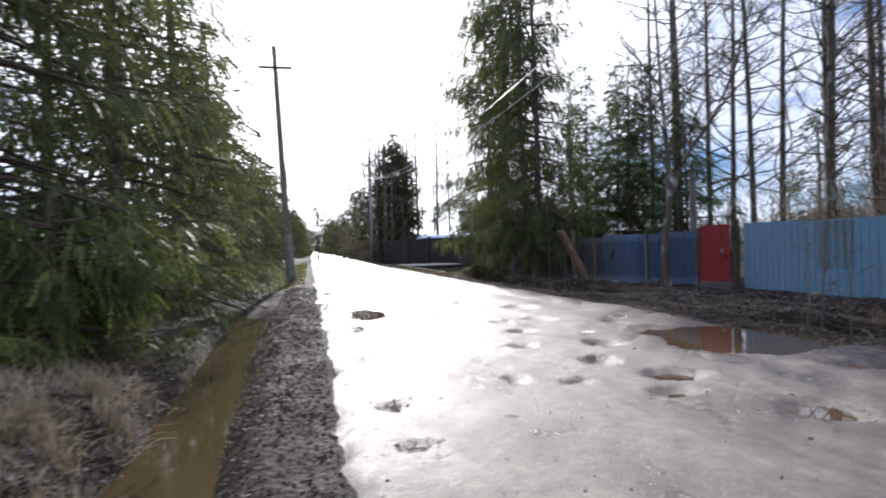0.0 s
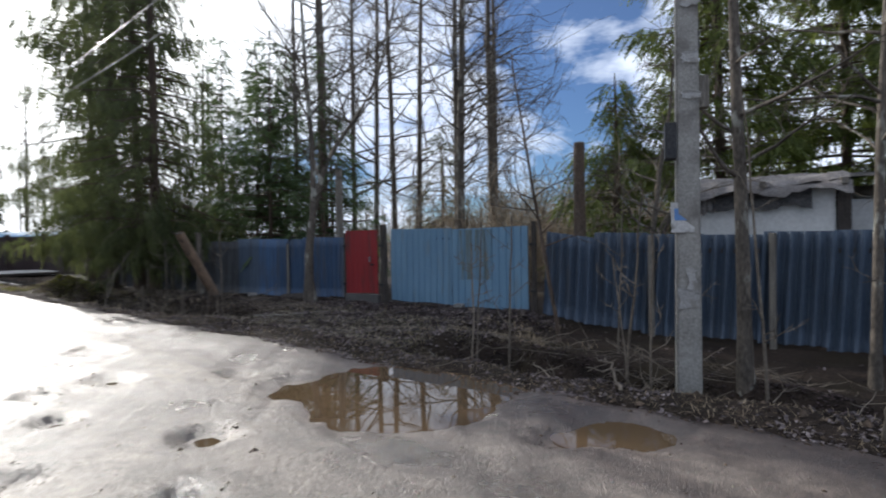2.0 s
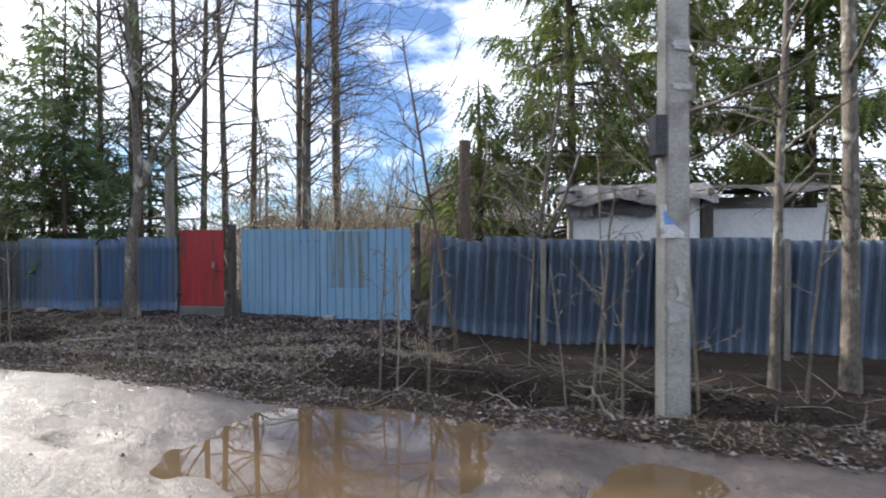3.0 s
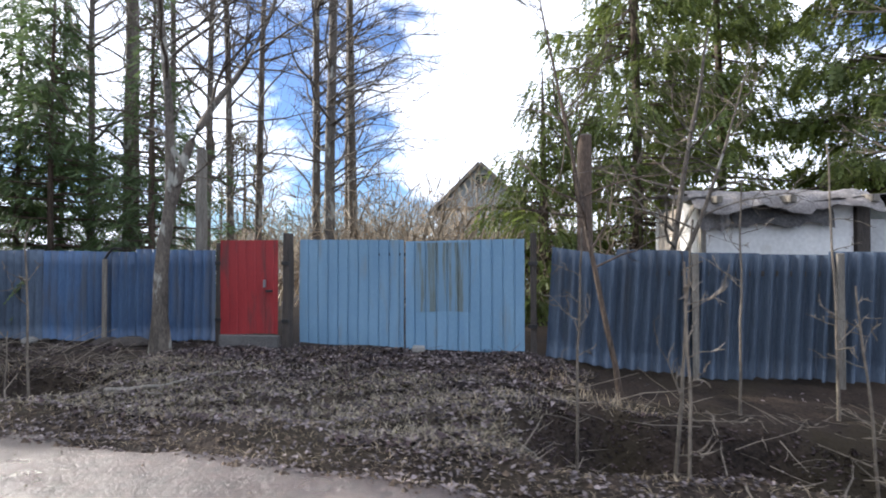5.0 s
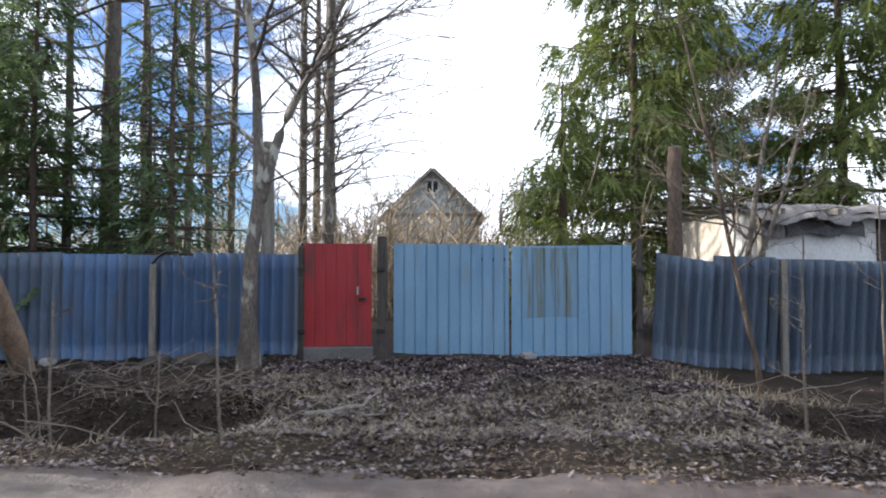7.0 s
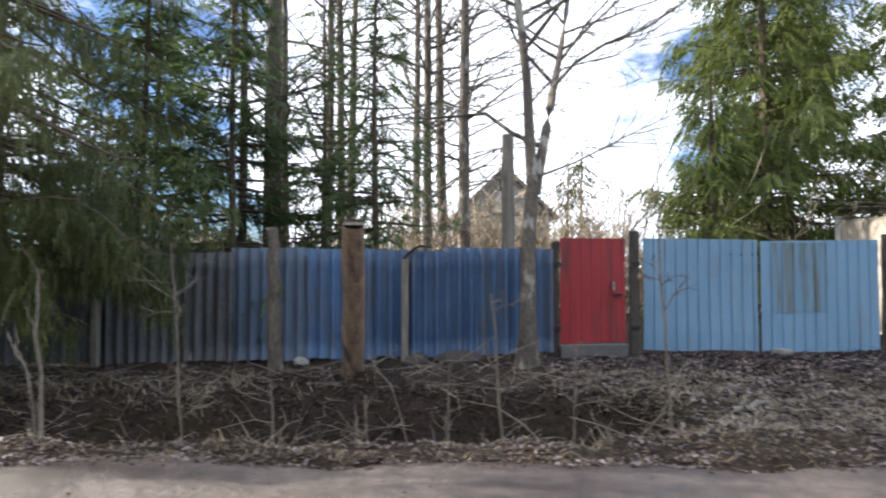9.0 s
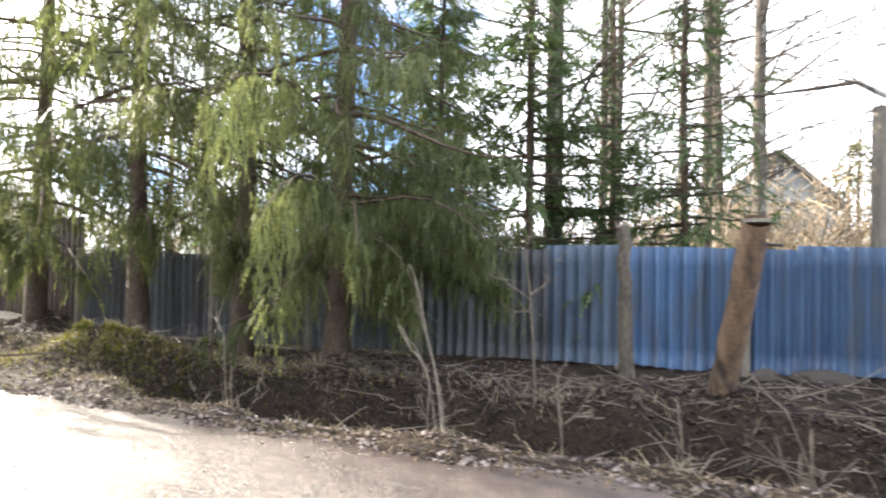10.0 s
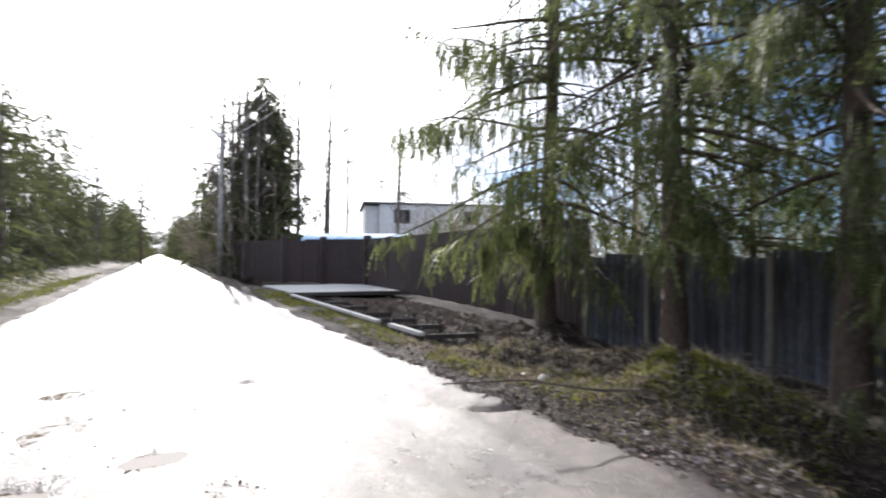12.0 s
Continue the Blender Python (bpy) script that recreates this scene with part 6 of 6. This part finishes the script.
# ---- brush and far trees ----
def brush(place, height, spread_r, seed, stems=17, label="dense leafless tan bush behind the fence", group="leafless bushes"):
    """A thicket of thin upright stems with many fine side shoots."""
    rng = np.random.default_rng(seed)
    bush = thing("bush", place, 0, label=label, category="bush", group=group)
    P, R, P2, R2 = [], [], [], []
    for _ in range(stems):
        a = rng.uniform(0, 2 * np.pi)
        b = np.array([np.cos(a), np.sin(a), 0]) * rng.uniform(0, 0.6) * spread_r
        p = grow(rng, b, (np.cos(a) * 0.5, np.sin(a) * 0.5, 1.2), height * rng.uniform(0.6, 1.1), 6, 0.16, 0.05)
        P.append(p), R.append(np.linspace(0.024, 0.008, 6))
        for _ in range(8):
            k = rng.integers(1, 6)
            d = p[k] - p[k - 1]
            d = d / np.linalg.norm(d) + rng.normal(0, 0.65, 3)
            P2.append(grow(rng, p[k], d / np.linalg.norm(d), height * rng.uniform(0.15, 0.42), 4, 0.24, 0.03))
            R2.append(np.linspace(0.014, 0.007, 4))
    v, f = stack([tubes(np.array(P), np.array(R), 3), tubes(np.array(P2), np.array(R2), 3)])
    child("crown", mesh_of("crown", v, f, M_BRUSH), bush)
    return bush


kinds = [brush((23.5, 11.0, 0), 3.6, 1.9, 400), brush((25.0, 18.6, 0), 3.9, 1.9, 401), brush((19.5, 11.6, 0), 3.1, 1.7, 402)]
rg = random.Random(9)
for n in range(50):
    px, py = (rg.uniform(23.5, 27.5), 10.5 + n * 0.7) if n < 15 else (rg.uniform(17.5, 26), rg.uniform(8.5, 22)) if n < 30 else (rg.uniform(22, 46), rg.uniform(-4, 44))
    if abs(px - 31.5) < 5 and abs(py - 15.0) < 4.5:
        continue
    ob = copy_thing(kinds[n % 3], pose(px, py, 0, 0, 0, rg.uniform(0, 360)))
    ob.scale = (1.15, 1.15, rg.uniform(0.8, 1.15))

far_label = "distant dark conifer in the tree line"
far = [spruce((31.8, 31.5, 0), 9.8, 2.6, 0.3, 500, 5, M_BARK_SPRUCE, M_NEEDLE_FAR, far_label, group="far conifers", droop=0.6, sag=0.25, gap=0.75, power=0.85, size=3.0, seg=3),
       spruce((52, 8.6, 0), 12.0, 2.2, 2.5, 501, 5, M_BARK_SPRUCE, M_NEEDLE_FAR, far_label, group="far conifers", droop=0.6, sag=0.2, gap=1.0, power=0.8, size=3.4, seg=3),
       spruce((40, 11.2, 0), 8.2, 2.4, 0.4, 502, 5, M_BARK_SPRUCE, M_NEEDLE_FAR, far_label, group="far conifers", droop=0.6, sag=0.25, gap=0.75, power=0.85, size=3.0, seg=3)]
bare = [bare_tree((10.8, 68, 0), 13.0, 0.16, 510, first=2.5, limbs=18, reach=3.2, twigs=6, fine=1, thick=4.2, label="distant leafless tree in the tree line", name="bare_tree", bark=M_BARK_ALDER, group="far bare trees"),
        bare_tree((13.5, 60, 0), 12.0, 0.13, 511, first=4.0, limbs=13, reach=2.2, twigs=6, fine=1, thick=4.2, label="distant leafless tree in the tree line", name="bare_tree", bark=M_BARK_ALDER, group="far bare trees")]


def plant(kind_, x, y, s=1.0):
    """A copy of a tree with a scale of its own."""
    ob = copy_thing(kind_, pose(x, y, 0, 0, 0, rg.uniform(0, 360)))
    ob.scale = (s, s, s * rg.uniform(0.92, 1.1))
    return ob


big_far = spruce((8.0, 62.0, 0), 13.8, 3.9, 0.2, 520, 18, M_BARK_SPRUCE, M_NEEDLE_FAR, "dense dark conifer standing beside the lamp pole", group="far conifers", droop=0.7, sag=0.3, gap=0.4, power=0.75, size=2.2, seg=4, fat=2.0)
distant = [spruce((-9.4, 122.0, 0), 11.0, 3.0, 0.2, 530, 4, M_BARK_SPRUCE, M_NEEDLE_FAR, "dark conifer far down the road", group="conifers far down the road", droop=0.6, sag=0.25, gap=1.6, power=0.8, size=6.2, seg=2),
           spruce((5.6, 190.0, 0), 12.5, 2.8, 0.2, 531, 4, M_BARK_SPRUCE, M_NEEDLE_FAR, "dark conifer far down the road", group="conifers far down the road", droop=0.6, sag=0.25, gap=1.7, power=0.8, size=6.2, seg=2)]
# left side of the road
for n in range(26):
    y = 24 + n * 3.6 + rg.uniform(-0.8, 0.8)
    plant(far[n % 3] if n % 4 else far[0], left_edge(y) - rg.uniform(3.6, 5.2), y, rg.uniform(0.75, 1.05))
    if n % 2:
        plant(distant[n // 2 % 2], left_edge(y) - rg.uniform(6.5, 9.5), y + 1.5, rg.uniform(0.9, 1.25))
    if n % 4 == 1:
        plant(bare[n % 2], left_edge(y) - rg.uniform(4.5, 7.0), y + 0.7, rg.uniform(0.6, 0.85))
# right side past the drive
for px, py, s in ((9.8, 66, 1.2), (10.4, 71, 1.2), (8.8, 77, 1.0)):
    plant(far[0], px, py, s)
for px, py, s in ((7.8, 60.5, 0.95), (9.2, 64.0, 1.15), (7.6, 68.0, 1.1), (10.2, 60.5, 1.1), (7.0, 63.5, 0.9), (8.6, 70, 1.2), (8.4, 73, 1.05), (6.8, 80, 0.9), (11.5, 58.0, 0.75), (14.4, 52.0, 0.8), (17.5, 50.5, 0.7), (6.9, 86, 0.9), (6.6, 61.5, 1.05), (6.3, 66, 1.1), (7.3, 58.8, 1.0), (6.0, 72, 1.05), (5.8, 60.0, 1.1), (6.4, 64.5, 1.2), (5.6, 67.5, 1.15), (9.6, 63.0, 1.2), (5.4, 63.0, 1.0), (12.6, 62.0, 1.2), (6.6, 58.6, 1.1)):
    plant(bare[int(px * 10) % 2], px, py, s)
for n in range(16):
    y = 78 + n * 7
    plant(far[n % 3] if n % 2 else bare[0], float(right_edge(y)) + rg.uniform(2.0, 5.0), y, rg.uniform(0.7, 1.0))
for n in range(10):
    y = 60 + n * 5
    ob = copy_thing(kinds[n % 3], pose(float(right_edge(y)) + rg.uniform(1.2, 2.4), y, 0, 0, 0, rg.uniform(0, 360)))
    ob.scale = (1.3, 1.3, rg.uniform(1.2, 1.6))
for n in range(9):
    y = 70 + n * 6
    plant(distant[n // 2 % 2] if n % 2 else bare[n % 2], float(right_edge(y)) + rg.uniform(2.2, 3.4), y, rg.uniform(0.85, 1.1))
for n in range(26):
    y = 119 + n * 4.5
    plant(distant[n % 2], left_edge(y) - rg.uniform(2.6, 5.0), y, rg.uniform(0.75, 1.1))
    if n > 8:
        plant(distant[(n + 1) % 2], float(right_edge(y)) + rg.uniform(1.6, 4.5), y + 2, rg.uniform(0.75, 1.1))
# tree line behind the gardens and at the far end of the road
for n in range(30):
    a = radians(-18 + n * 4.8 + rg.uniform(-1.5, 1.5))
    d = rg.uniform(62, 85)
    plant(far[n % 3] if n % 3 else bare[n % 2], 3 + d * math.cos(a), 10 + d * math.sin(a), rg.uniform(0.7, 1.15))
for n in range(30):
    x, y = -28 + n * 1.3, 236 + rg.uniform(-8, 14)
    if not left_edge(y) - 2.5 < x < right_edge(y) + 2.0:
        plant(distant[n % 2], x, y, rg.uniform(0.9, 1.35))
for n in range(16):
    plant(distant[n % 2], -28 + n * 2.0, 426 + rg.uniform(0, 12), rg.uniform(1.3, 1.9))
# thicket in the garden behind the dark fence
for n in range(14):
    ob = copy_thing(kinds[n % 3], pose(rg.uniform(13.0, 19.0), 29.5 + n * 1.5, 0, 0, 0, rg.uniform(0, 360)))
    ob.scale = (1.2, 1.2, rg.uniform(1.0, 1.35))
for px, py, s in ((14.5, 31.0, 0.8), (16.5, 35.0, 0.9), (15.0, 39.5, 0.75), (18.0, 43.0, 0.8)):
    plant(bare[int(py) % 2], px, py, s)
